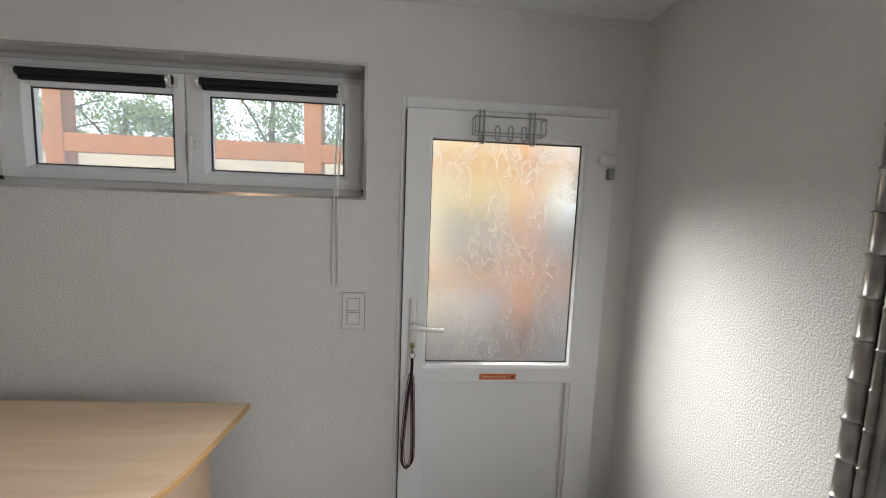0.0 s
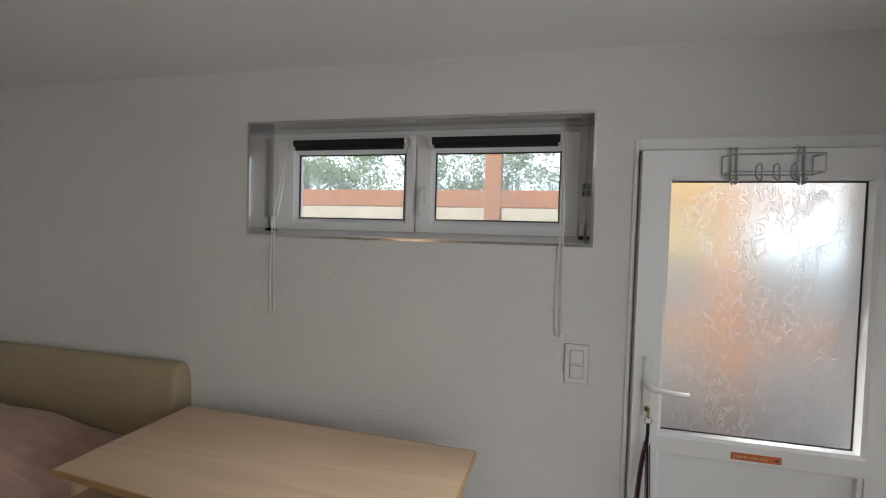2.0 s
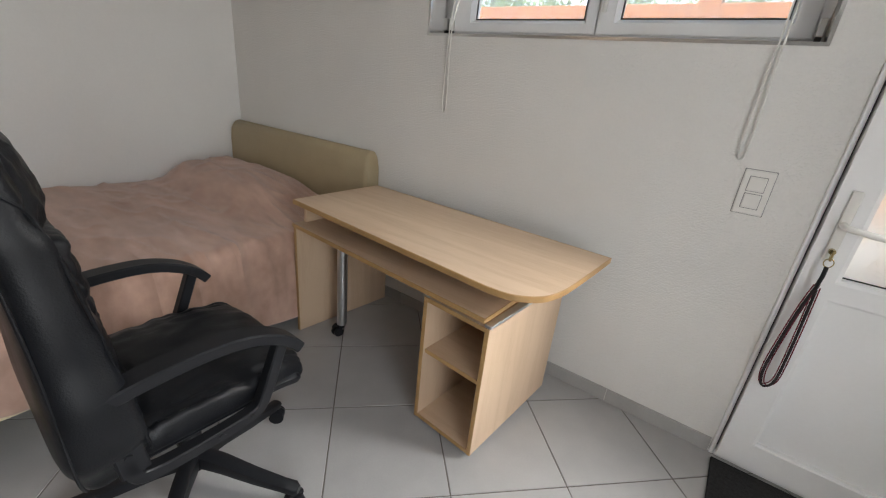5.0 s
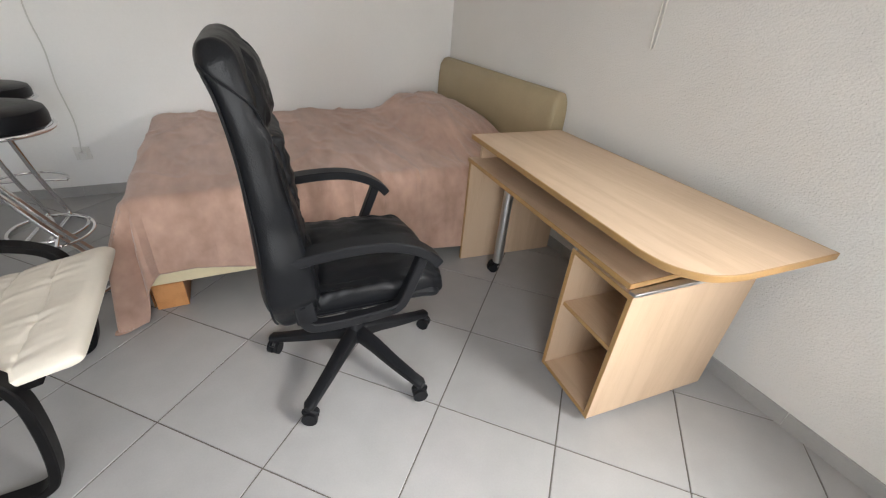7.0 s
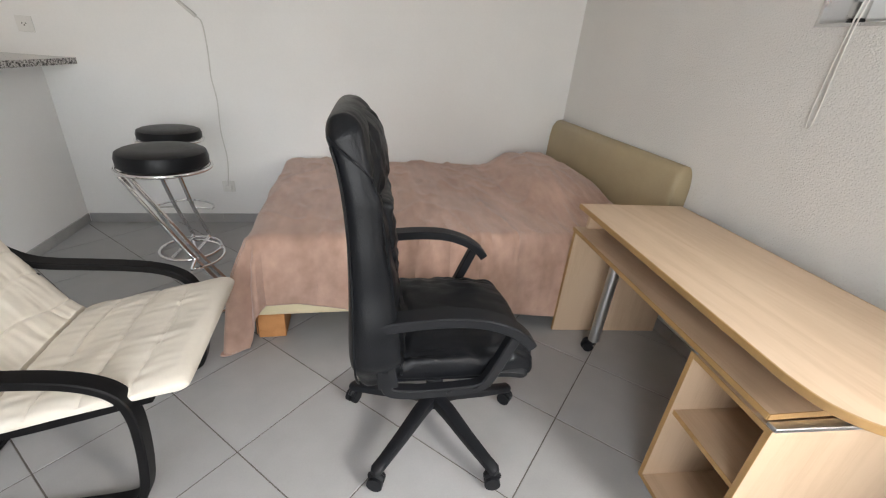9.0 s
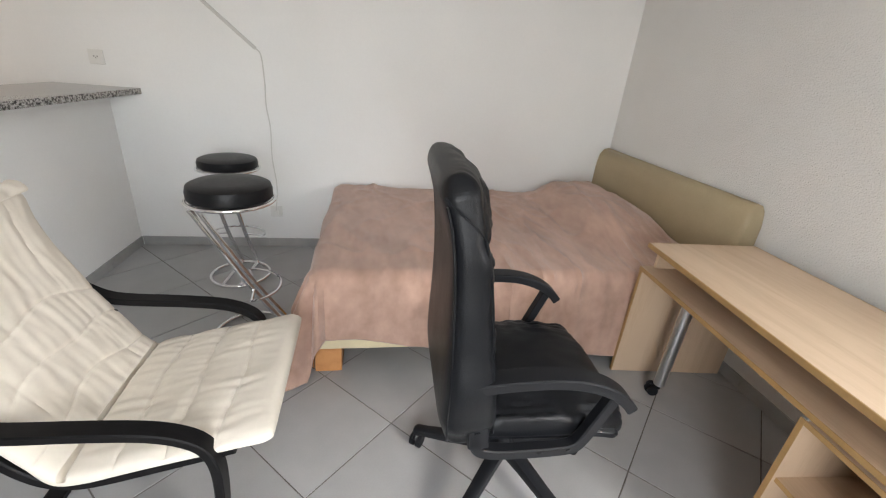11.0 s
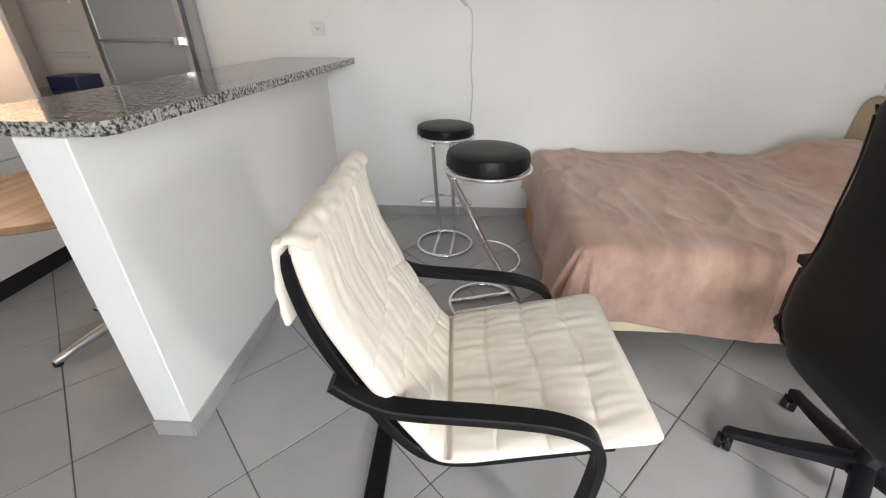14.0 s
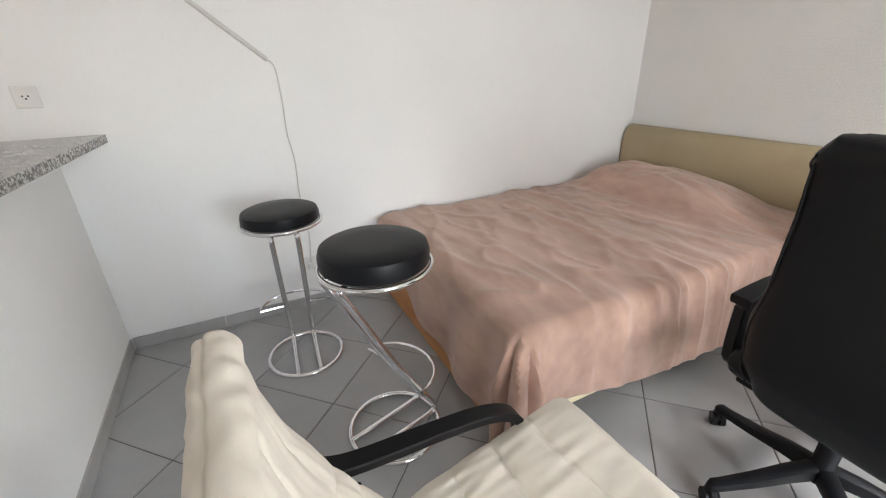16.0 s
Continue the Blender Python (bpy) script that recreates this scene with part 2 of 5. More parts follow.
M = {
    "plaster": material("rough_white_plaster", (0.78, 0.77, 0.745), 0.85, var=0.02, scale=2.5, bump=1.0, bump_scale=165),
    "smooth": material("smooth_white_wall", (0.87, 0.865, 0.85), 0.8, var=0.02, scale=1.5, bump=0.12, bump_scale=60),
    "ceiling": material("white_ceiling", (0.83, 0.825, 0.81), 0.9, var=0.02, scale=1.5, bump=0.08, bump_scale=80),
    "tile": material("grey_floor_tile", (0.385, 0.383, 0.38), 0.36, var=0.04, scale=7, fine=160, bump=0.04, bump_scale=220, per_object=0.04),
    "grout": material("dark_grout", (0.15, 0.135, 0.12), 0.95, var=0.1, scale=20),
    "skirting": material("grey_skirting_tile", (0.4, 0.395, 0.385), 0.4, var=0.05, scale=8, per_object=0.05),
    "steel": material("brushed_steel_lining", (0.66, 0.65, 0.64), 0.17, metal=1.0, var=0.02, scale=3),
    "upvc": material("white_upvc", (0.87, 0.875, 0.88), 0.32, var=0.015, scale=3),
    "blind": material("black_blind_fabric", (0.012, 0.012, 0.014), 0.8, var=0.1, scale=10, bump=0.1),
    "white_plastic": material("white_plastic", (0.78, 0.77, 0.74), 0.35, var=0.02),
    "grey_plastic": material("grey_plastic", (0.3, 0.3, 0.3), 0.45, var=0.03),
    "cord": material("white_cord", (0.75, 0.74, 0.7), 0.7, var=0.05, scale=40),
    "glass": glass_material("clear_shelf_glass", 0.0, 0.0, 0.95),
    "hazy_dusty_glass": hazy_dusty_glass_material(),
    "pattern_glass": glass_material("patterned_glass", 0.32, 0.6),
    "gasket": material("black_gasket", (0.03, 0.03, 0.03), 0.6),
    "maple": wood("maple_laminate", (0.6, 0.445, 0.31), (0.5, 0.355, 0.235), 2.4, 0, 0.42),
    "maple_up": wood("maple_laminate_upright", (0.6, 0.445, 0.31), (0.51, 0.365, 0.245), 2.4, 2, 0.42),
    "maple_y": wood("maple_laminate_deep", (0.6, 0.445, 0.31), (0.51, 0.365, 0.245), 2.4, 1, 0.42),
    "edge": material("ochre_edge_band", (0.42, 0.25, 0.1), 0.45, var=0.08, scale=12),
    "alu": material("satin_aluminium", (0.62, 0.62, 0.62), 0.35, metal=1.0, var=0.03),
    "rack_wire": material("grey_steel_wire", (0.42, 0.42, 0.43), 0.3, metal=1.0, var=0.05),
    "chrome": material("chrome", (0.85, 0.85, 0.86), 0.08, metal=1.0, var=0.02),
    "leather": material("black_leather", (0.0056, 0.0062, 0.0078), 0.39, var=0.12, scale=12, bump=0.2, bump_scale=260, spec=0.24),
    "black_plastic": material("black_plastic", (0.011, 0.0115, 0.0135), 0.42, spec=0.22, var=0.08, scale=10, bump=0.05, bump_scale=400),
    "black_wood": material("black_stained_bentwood", (0.007, 0.0066, 0.007), 0.45, spec=0.16, var=0.2, scale=20, stretch=(4, 1, 1)),
    "cream": material("cream_cotton", (0.77, 0.705, 0.605), 0.8, var=0.03, scale=5, bump=0.15, bump_scale=400, sheen=0.1),
    "blanket": material("dusty_rose_fleece", (0.56, 0.365, 0.285), 0.95, var=0.08, scale=3.2, fine=11, bump=0.35, bump_scale=300, sheen=0.35, stretch=(1.0, 2.6, 2.0), tint=(0.47, 0.295, 0.22)),
    "beige": material("beige_leatherette", (0.42, 0.34, 0.21), 0.5, var=0.04, scale=4, bump=0.15, bump_scale=350),
    "beech": wood("orange_beech", (0.62, 0.3, 0.12), (0.5, 0.22, 0.08), 3.0, 0, 0.4),
    "mattress": material("cream_mattress", (0.74, 0.64, 0.42), 0.9, var=0.04, bump=0.1),
    "granite": granite_material(),
    "white_front": material("white_cabinet_front", (0.76, 0.76, 0.74), 0.3, var=0.02),
    "black_kick": material("black_toe_kick", (0.012, 0.012, 0.012), 0.5),
    "fridge_liner": material("fridge_liner", (0.74, 0.66, 0.6), 0.35, var=0.02),
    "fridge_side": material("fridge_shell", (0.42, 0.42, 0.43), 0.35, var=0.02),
    "blue_box": material("blue_plastic", (0.03, 0.035, 0.09), 0.4),
    "table_wood": wood("brown_table_wood", (0.36, 0.22, 0.13), (0.25, 0.14, 0.08), 3.0, 0, 0.25),
    "silver": material("silvered_bamboo", (0.4, 0.385, 0.36), 0.32, metal=0.9, var=0.12, scale=20),
    "mirror": material("mirror_glass", (0.9, 0.9, 0.9), 0.01, metal=1.0, var=0.0),
    "sticker": material("orange_sticker", (0.65, 0.16, 0.05), 0.4, var=0.05),
    "sticker_text": material("cream_print", (0.8, 0.66, 0.45), 0.5),
    "strap": material("black_red_strap", (0.02, 0.012, 0.014), 0.8, var=0.3, scale=60),
    "strap_red": material("dark_red_edge", (0.16, 0.015, 0.03), 0.8, var=0.2),
    "brass": material("brass", (0.5, 0.4, 0.2), 0.25, metal=1.0),
    "mat": material("black_door_mat", (0.02, 0.02, 0.021), 0.95, var=0.3, scale=80, bump=0.6, bump_scale=500),
    "cable": material("white_cable", (0.66, 0.65, 0.62), 0.5, var=0.03),
    "post": wood("orange_stained_timber", (0.62, 0.25, 0.07), (0.5, 0.18, 0.05), 2.0, 2, 0.55),
    "leaf": material("foliage", (0.12, 0.2, 0.09), 0.6, var=0.2, scale=0.7, fine=9, tint=(0.07, 0.12, 0.055)),
    "bark": material("bark", (0.16, 0.11, 0.07), 0.9, var=0.25, scale=20, bump=0.5, bump_scale=40),
    "paving": material("grey_paving", (0.15, 0.145, 0.145), 0.85, var=0.1, scale=3),
    "yellow_wall": material("yellow_render", (0.72, 0.56, 0.24), 0.85, var=0.04, scale=3),
    "cream_wall": material("cream_render", (0.8, 0.71, 0.52), 0.85, var=0.05, scale=3),
    "grey_wall": material("grey_render", (0.27, 0.265, 0.275), 0.85, var=0.05, scale=3),
    "grass": material("lawn", (0.1, 0.12, 0.05), 0.9, var=0.3, scale=4, fine=60),
}


lt = M["leaf"].node_tree
tl, mixer = lt.nodes.new("ShaderNodeBsdfTranslucent"), lt.nodes.new("ShaderNodeMixShader")
tl.inputs[0].default_value = (0.5, 0.66, 0.3, 1)
lt.links.new(lt.nodes["Principled BSDF"].outputs[0], mixer.inputs[1])
lt.links.new(tl.outputs[0], mixer.inputs[2])
lt.links.new(mixer.outputs[0], lt.nodes["Material Output"].inputs[0])


# ---- mesh helpers ----
def part(name, bm, mat, parent=None, label="", smooth=False, m=None):
    me = bpy.data.meshes.new(name)
    bmesh.ops.recalc_face_normals(bm, faces=bm.faces)
    if smooth:
        for f in bm.faces:
            f.smooth = True
    bm.to_mesh(me)
    bm.free()
    if smooth:
        me.set_sharp_from_angle(angle=radians(40))
    me.materials.append(M[mat])
    ob = new(name, me)
    if parent is not None:
        ob.parent = parent
    if m is not None:
        ob.matrix_basis = m
    if label:
        ob["label"] = label
    return ob


def thing(name, m, label, category, group=""):
    ob = new(name)
    ob.empty_display_size = 0.1
    ob.matrix_basis = m
    return tagged(ob, label, category, group)


def add_box(bm, x0, x1, y0, y1, z0, z1, bevel=0.0, segments=2):
    vs = [bm.verts.new((x, y, z)) for x in (x0, x1) for y in (y0, y1) for z in (z0, z1)]
    fs = [bm.faces.new([vs[i] for i in q]) for q in ((0, 1, 3, 2), (4, 6, 7, 5), (0, 4, 5, 1), (2, 3, 7, 6), (0, 2, 6, 4), (1, 5, 7, 3))]
    if bevel:
        es = list({e for f in fs for e in f.edges})
        bmesh.ops.bevel(bm, geom=es, offset=bevel, segments=segments, affect="EDGES", profile=0.5)
    return bm


def box(x0, x1, y0, y1, z0, z1, bevel=0.002, segments=1):
    return add_box(bmesh.new(), x0, x1, y0, y1, z0, z1, bevel, segments)


def smooth_path(points, steps=8, closed=False):
    """Catmull-Rom through the points."""
    ps = [Vector(p) for p in points]
    n = len(ps)
    out = []
    for i in range(n if closed else n - 1):
        if closed:
            a, b, c, d = ps[i - 1], ps[i], ps[(i + 1) % n], ps[(i + 2) % n]
        else:
            a, b, c, d = ps[max(i - 1, 0)], ps[i], ps[i + 1], ps[min(i + 2, n - 1)]
        for k in range(steps):
            t = k / steps
            out.append(0.5 * ((2 * b) + (c - a) * t + (2 * a - 5 * b + 4 * c - d) * t * t + (3 * b - a - 3 * c + d) * t ** 3))
    if not closed:
        out.append(ps[-1])
    return out


def add_tube(bm, path, radius, sides=10, closed=False, scale=None):
    path = [Vector(p) for p in path]
    n = len(path)
    rings, ref = [], None
    for i, p in enumerate(path):
        if closed:
            d = path[(i + 1) % n] - path[i - 1]
        else:
            d = path[min(i + 1, n - 1)] - path[max(i - 1, 0)]
        d.normalize()
        if ref is None:
            ref = d.orthogonal().normalized()
        ref = (ref - d * ref.dot(d))
        ref = ref.normalized() if ref.length > 1e-6 else d.orthogonal().normalized()
        q = d.cross(ref)
        r = radius(i / max(1, n - 1)) if callable(radius) else radius
        rings.append([bm.verts.new(p + (ref * math.cos(a) + q * math.sin(a)) * r) for a in (2 * math.pi * k / sides for k in range(sides))])
    for i in range(n if closed else n - 1):
        a, b = rings[i], rings[(i + 1) % n]
        off = 0
        if closed and i == n - 1:
            off = min(range(sides), key=lambda o: (a[0].co - b[o].co).length)
        for k in range(sides):
            bm.faces.new((a[k], a[(k + 1) % sides], b[(k + 1 + off) % sides], b[(k + off) % sides]))
    if not closed:
        bm.faces.new(rings[0][::-1]), bm.faces.new(rings[-1])
    return bm


def tube(path, radius, sides=10, closed=False):
    return add_tube(bmesh.new(), path, radius, sides, closed)


def lathe(profile, sides=32):
    """Profile of (radius, z), turned about z."""
    bm = bmesh.new()
    rings = []
    for r, z in profile:
        rings.append([bm.verts.new((r * math.cos(a), r * math.sin(a), z)) for a in (2 * math.pi * k / sides for k in range(sides))] if r > 1e-5 else [bm.verts.new((0, 0, z))])
    for a, b in zip(rings, rings[1:]):
        for k in range(sides):
            f = [a[k % len(a)], a[(k + 1) % len(a)], b[(k + 1) % len(b)], b[k % len(b)]]
            f = [v for i, v in enumerate(f) if v not in f[:i]]
            if len(f) > 2:
                bm.faces.new(f)
    return bm


def strip(path, width, thick, axis=0, bevel=0.002):
    """A bent flat bar: path of (y, z) in the side plane, width across x."""
    bm = bmesh.new()
    ps = [Vector((0, a, b)) for a, b in path]
    rings = []
    n = len(ps)
    for i, p in enumerate(ps):
        d = (ps[min(i + 1, n - 1)] - ps[max(i - 1, 0)]).normalized()
        u = Vector((0, -d.z, d.y))
        w, h, c = width / 2, thick / 2, min(thick * 0.25, 0.004)
        rings.append([bm.verts.new(p + Vector((x, 0, 0)) + u * v) for x, v in ((-w + c, -h), (w - c, -h), (w, -h + c), (w, h - c), (w - c, h), (-w + c, h), (-w, h - c), (-w, -h + c))])
    for a, b in zip(rings, rings[1:]):
        for k in range(8):
            bm.faces.new((a[k], a[(k + 1) % 8], b[(k + 1) % 8], b[k]))
    bm.faces.new(rings[0][::-1]), bm.faces.new(rings[-1])
    return bm


def cushion(path, width, thick, relief=None, around=56, power=0.35, end=0.06):
    """A stuffed pad: path of (y, z) in the side plane; relief(u, x) lifts the upper face; u is the length along the path."""
    bm = bmesh.new()
    ps = [Vector((0, a, b)) for a, b in path]
    n = len(ps)
    length = [0.0]
    for a, b in zip(ps, ps[1:]):
        length.append(length[-1] + (b - a).length)
    total = length[-1]
    rings = []
    for i, p in enumerate(ps):
        d = (ps[min(i + 1, n - 1)] - ps[max(i - 1, 0)]).normalized()
        up = Vector((0, -d.z, d.y))
        s = length[i]
        e = min(s, total - s) / end
        k = math.sqrt(max(0.0, 1 - (1 - min(1, e)) ** 2)) * 0.86 + 0.14
        w = width(s / total) if callable(width) else width
        th = thick(s / total) if callable(thick) else thick
        ring = []
        for j in range(around):
            half = around // 2
            side = 1 if j < half else -1
            c = side * (1 - 2 * ((j if j < half else j - half) + 0.5) / half)
            c = math.copysign(1 - (1 - abs(c)) ** 1.7, c)
            q = side * math.sqrt(max(0.0, 1 - abs(c) ** (2 / power)))
            x = w / 2 * c * (0.93 + 0.07 * k)
            v = th / 2 * math.copysign(abs(q) ** 0.7, q) * k
            if q > 0.05 and relief:
                v += relief(s, c) * min(1, q * 3) * k
            ring.append(bm.verts.new(p + Vector((x, 0, 0)) + up * v))
        rings.append(ring)
    for a, b in zip(rings, rings[1:]):
        for j in range(around):
            bm.faces.new((a[j], a[(j + 1) % around], b[(j + 1) % around], b[j]))
    bm.faces.new(rings[0][::-1]), bm.faces.new(rings[-1])
    return bm


def plate(outline, z0, z1, bevel=0.0):
    """An upright-sided plate from an outline in x and y."""
    bm = bmesh.new()
    lo = [bm.verts.new((x, y, z0)) for x, y in outline]
    hi = [bm.verts.new((x, y, z1)) for x, y in outline]
    n = len(lo)
    bm.faces.new(lo[::-1]), bm.faces.new(hi)
    for i in range(n):
        bm.faces.new((lo[i], lo[(i + 1) % n], hi[(i + 1) % n], hi[i]))
    return bm


# ---- the room ----
XW, XE, YN, YS, H = -3.374, 1.03, 1.5, -4.1, 2.265
WX0, WX1, WZ0, WZ1 = -1.591, -0.092, 1.52, 2.025
DX0, DX1, DZ1 = 0.05, 0.925, 1.918

bm = bmesh.new()
for a in ((XW - 0.3, WX0, 0, H), (WX0, WX1, 0, WZ0), (WX0, WX1, WZ1, H), (WX1, DX0, 0, H), (DX0, DX1, DZ1, H), (DX1, XE + 0.3, 0, H)):
    add_box(bm, a[0], a[1], YN, YN + 0.32, a[2], a[3])
tagged(part("wall_north", bm, "plaster"), "rough plastered white wall with a high window and a door", "wall", kind="structure")
tagged(part("wall_west", box(XW - 0.3, XW, YS - 0.3, YN, 0, H, 0), "smooth"), "smooth white wall beside the bed", "wall", kind="structure")
tagged(part("wall_south", box(XW, XE, YS - 0.3, YS, 0, H, 0), "smooth"), "plain white kitchen wall", "wall", kind="structure")
# the gap in this wall is unseen, added to let the side lamp in
bm = bmesh.new()
for a in ((YS - 0.3, -1.16, 0, H), (-1.16, -0.08, 2.1, H), (-1.16, -0.08, 0, 0.5), (-0.08, YN, 0, H)):
    add_box(bm, XE, XE + 0.3, a[0], a[1], a[2], a[3])
tagged(part("wall_east", bm, "plaster"), "rough plastered white wall beside the door", "wall", kind="structure")
tagged(part("ceiling", box(XW - 0.3, XE + 0.3, YS - 0.3, YN + 0.32, H, H + 0.2, 0), "ceiling"), "plain white ceiling", "ceiling", kind="structure")

# half wall that carries the bar counter
BX, BY0, BY1, BZ = -1.392, -2.185, -2.048, 1.064
tagged(part("half_wall", box(XW, BX, BY0, BY1, 0, BZ, 0.003), "smooth"), "white plastered half wall under the bar counter", "wall", kind="structure")


# ---- window ----
win = tagged(new("window_1"), "wide low white window with two sashes in a steel lined reveal", "window", kind="structure")
bm = bmesh.new()
th, y0, y1 = 0.003, YN - 0.004, 1.74
add_box(bm, WX0, WX0 + th, y0, y1, WZ0, WZ1)
add_box(bm, WX1 - th, WX1, y0, y1, WZ0, WZ1)
add_box(bm, WX0 + th, WX1 - th, y0, y1, WZ0, WZ0 + th)
add_box(bm, WX0 + th, WX1 - th, y0, y1, WZ1 - th, WZ1)
for a in ((WX0 - 0.008, WX1 + 0.008, WZ0 - 0.008, WZ0), (WX0 - 0.008, WX1 + 0.008, WZ1, WZ1 + 0.008), (WX0 - 0.008, WX0, WZ0, WZ1), (WX1, WX1 + 0.008, WZ0, WZ1)):
    add_box(bm, a[0], a[1], y0, YN - 0.0005, a[2], a[3])
part("reveal_lining", bm, "steel", win, "brushed steel reveal lining")
FX0, FX1, FZ0, FZ1 = WX0 + 0.004, WX1 - 0.004, WZ0 + 0.004, WZ1 - 0.004
bm = bmesh.new()
fw = 0.035
for a in ((FX0, FX0 + fw, FZ0, FZ1), (FX1 - fw, FX1, FZ0, FZ1), (FX0 + fw, FX1 - fw, FZ0, FZ0 + fw), (FX0 + fw, FX1 - fw, FZ1 - 0.02, FZ1)):
    add_box(bm, a[0], a[1], 1.675, 1.74, a[2], a[3])
part("window_frame", bm, "upvc", win)


def window_sash(x0, x1, z0, z1, gx0, gx1, gz0, gz1, handle):
    """A sash with its own pane; the inner bead slopes towards the glass."""
    bm = bmesh.new()
    yf, yg = 1.655, 1.685
    o = [(x0, z0), (x1, z0), (x1, z1), (x0, z1)]
    i0 = [(gx0 - 0.016, gz0 - 0.016), (gx1 + 0.016, gz0 - 0.016), (gx1 + 0.016, gz1 + 0.016), (gx0 - 0.016, gz1 + 0.016)]
    i1 = [(gx0, gz0), (gx1, gz0), (gx1, gz1), (gx0, gz1)]
    rings = []
    for pts, y in ((o, 1.72), (o, yf + 0.004), ([(a + (0.004 if a == x0 else -0.004), b + (0.004 if b == z0 else -0.004)) for a, b in o], yf), (i0, yf), (i0, yf + 0.008), (i1, yg), (i1, 1.72)):
        rings.append([bm.verts.new((a, y, b)) for a, b in pts])
    for a, b in zip(rings, rings[1:] + rings[:1]):
        for k in range(4):
            bm.faces.new((a[k], a[(k + 1) % 4], b[(k + 1) % 4], b[k]))
    sash = part("sash", bm, "upvc", win)
    pane = part("pane", box(gx0 - 0.004, gx1 + 0.004, 1.69, 1.694, gz0 - 0.004, gz1 + 0.004, 0), "hazy_dusty_glass", sash)
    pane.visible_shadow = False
    bm = bmesh.new()
    for a in ((gx0, gx0 + 0.006, gz0, gz1), (gx1 - 0.006, gx1, gz0, gz1), (gx0 + 0.006, gx1 - 0.006, gz0, gz0 + 0.006), (gx0 + 0.006, gx1 - 0.006, gz1 - 0.006, gz1)):
        add_box(bm, a[0], a[1], 1.684, 1.689, a[2], a[3])
    part("gasket", bm, "gasket", sash, "thin black glazing gasket")
    if handle:
        hx, hz = x0 + 0.035, 1.725
        bm = box(hx - 0.014, hx + 0.014, yf - 0.012, yf, hz - 0.035, hz + 0.035, 0.005, 2)
        add_tube(bm, [(hx, yf - 0.01, hz + 0.01), (hx, yf - 0.04, hz + 0.01)], 0.009)
        add_box(bm, hx - 0.009, hx + 0.009, yf - 0.05, yf - 0.034, hz - 0.1, hz + 0.02, 0.005, 2)
        part("window_handle", bm, "white_plastic", sash, "white turn handle pointing down", smooth=True)
    return sash


window_sash(-1.556, -0.844, 1.55, 1.997, -1.449, -0.9, 1.607, 1.917, False)
window_sash(-0.838, -0.126, 1.55, 1.997, -0.754, -0.2, 1.61, 1.917, True)
for xx in (-1.583, -0.122):
    part("corner_hinge", box(xx, xx + 0.022, 1.644, 1.6745, 1.556, 1.61, 0.003), "white_plastic", win, "white corner hinge")
    part("hinge_cap", box(xx + 0.002, xx + 0.02, 1.646, 1.673, 1.5405, 1.5555, 0.002), "gasket", win, "black hinge cap")
for zz in (1.735, 1.765):
    part("keep_plate", box(-0.112, -0.1, 1.655, 1.675, zz - 0.012, zz + 0.012, 0.002), "grey_plastic", win)


def roller_blind(x0, x1, cord_x, low, forward):
    r = thing("roller_blind", pose(x0, 1.605, 1.955), "rolled-up black roller blind with white end caps and a bead cord", "blind", "blinds over the window sashes")
    w = x1 - x0
    part("roll", tube([(0.012, 0, 0), (w - 0.012, 0, 0)], 0.0165, 20), "blind", r, "rolled black fabric", smooth=True)
    part("bottom_rail", box(0.02, w - 0.02, -0.012, 0.004, -0.033, -0.0185, 0.004, 2), "blind", r)
    for a in (0.0, w - 0.012):
        bm = bmesh.new()
        add_tube(bm, [(a, 0, 0), (a + 0.012, 0, 0)], 0.022, 18)
        add_box(bm, a, a + 0.012, 0, 0.05, -0.02, 0.02)
        part("bracket", bm, "white_plastic", r, "white end bracket", smooth=True)
    c = cord_x - x0
    z = low - 1.952
    side = smooth_path([(c, -0.02, 0.0), (c - 0.01, -0.06 - forward * 0.4, -0.25), (c - 0.008, -0.118, -0.42), (c - 0.014, -0.118, z + 0.1), (c - 0.01, -0.116, z + 0.01), (c, -0.116, z),
                        (c + 0.01, -0.118, z + 0.05), (c + 0.004, -0.118, -0.43), (c + 0.004, -0.07, -0.25), (c, -0.02, 0.003)], 8)
    part("bead_cord", tube(side, 0.003, 6), "cord", r, "looped white bead cord")
    return r


roller_blind(-1.44, -0.865, -1.452, 1.172, 0.05)
roller_blind(-0.765, -0.2, -0.197, 1.163, 0.05)

# ---- door ----
door = tagged(new("door_1"), "white plastic door with a tall patterned glass pane above a plain panel", "door", kind="structure")
LX0, LX1, LZ0, LZ1, LY = 0.072, 0.877, 0.035, 1.869, 1.462
bm = bmesh.new()
for a in ((DX0, 0.066, 0, DZ1), (0.883, DX1, 0, DZ1), (0.066, 0.883, 1.876, DZ1)):
    add_box(bm, a[0], a[1], 1.49, 1.56, a[2], a[3], 0.003, 1)
add_box(bm, 0.0665, 0.8825, 1.49, 1.56, 0.0, 0.03, 0.003, 1)
part("door_frame", bm, "upvc", door)
GX0, GX1, GZ0, GZ1 = 0.172, 0.784, 0.845, 1.764
PX0, PX1, PZ0, PZ1 = 0.17, 0.78, 0.15, 0.767
bm = bmesh.new()
for a in ((LX0, GX0 - 0.012, LZ0, LZ1), (GX1 + 0.012, LX1, LZ0, LZ1), (GX0 - 0.012, GX1 + 0.012, GZ1 + 0.012, LZ1), (GX0 - 0.012, GX1 + 0.012, PZ1 + 0.008, GZ0 - 0.012), (GX0 - 0.012, GX1 + 0.012, LZ0, PZ0 - 0.008)):
    add_box(bm, a[0], a[1], LY, 1.53, a[2], a[3])
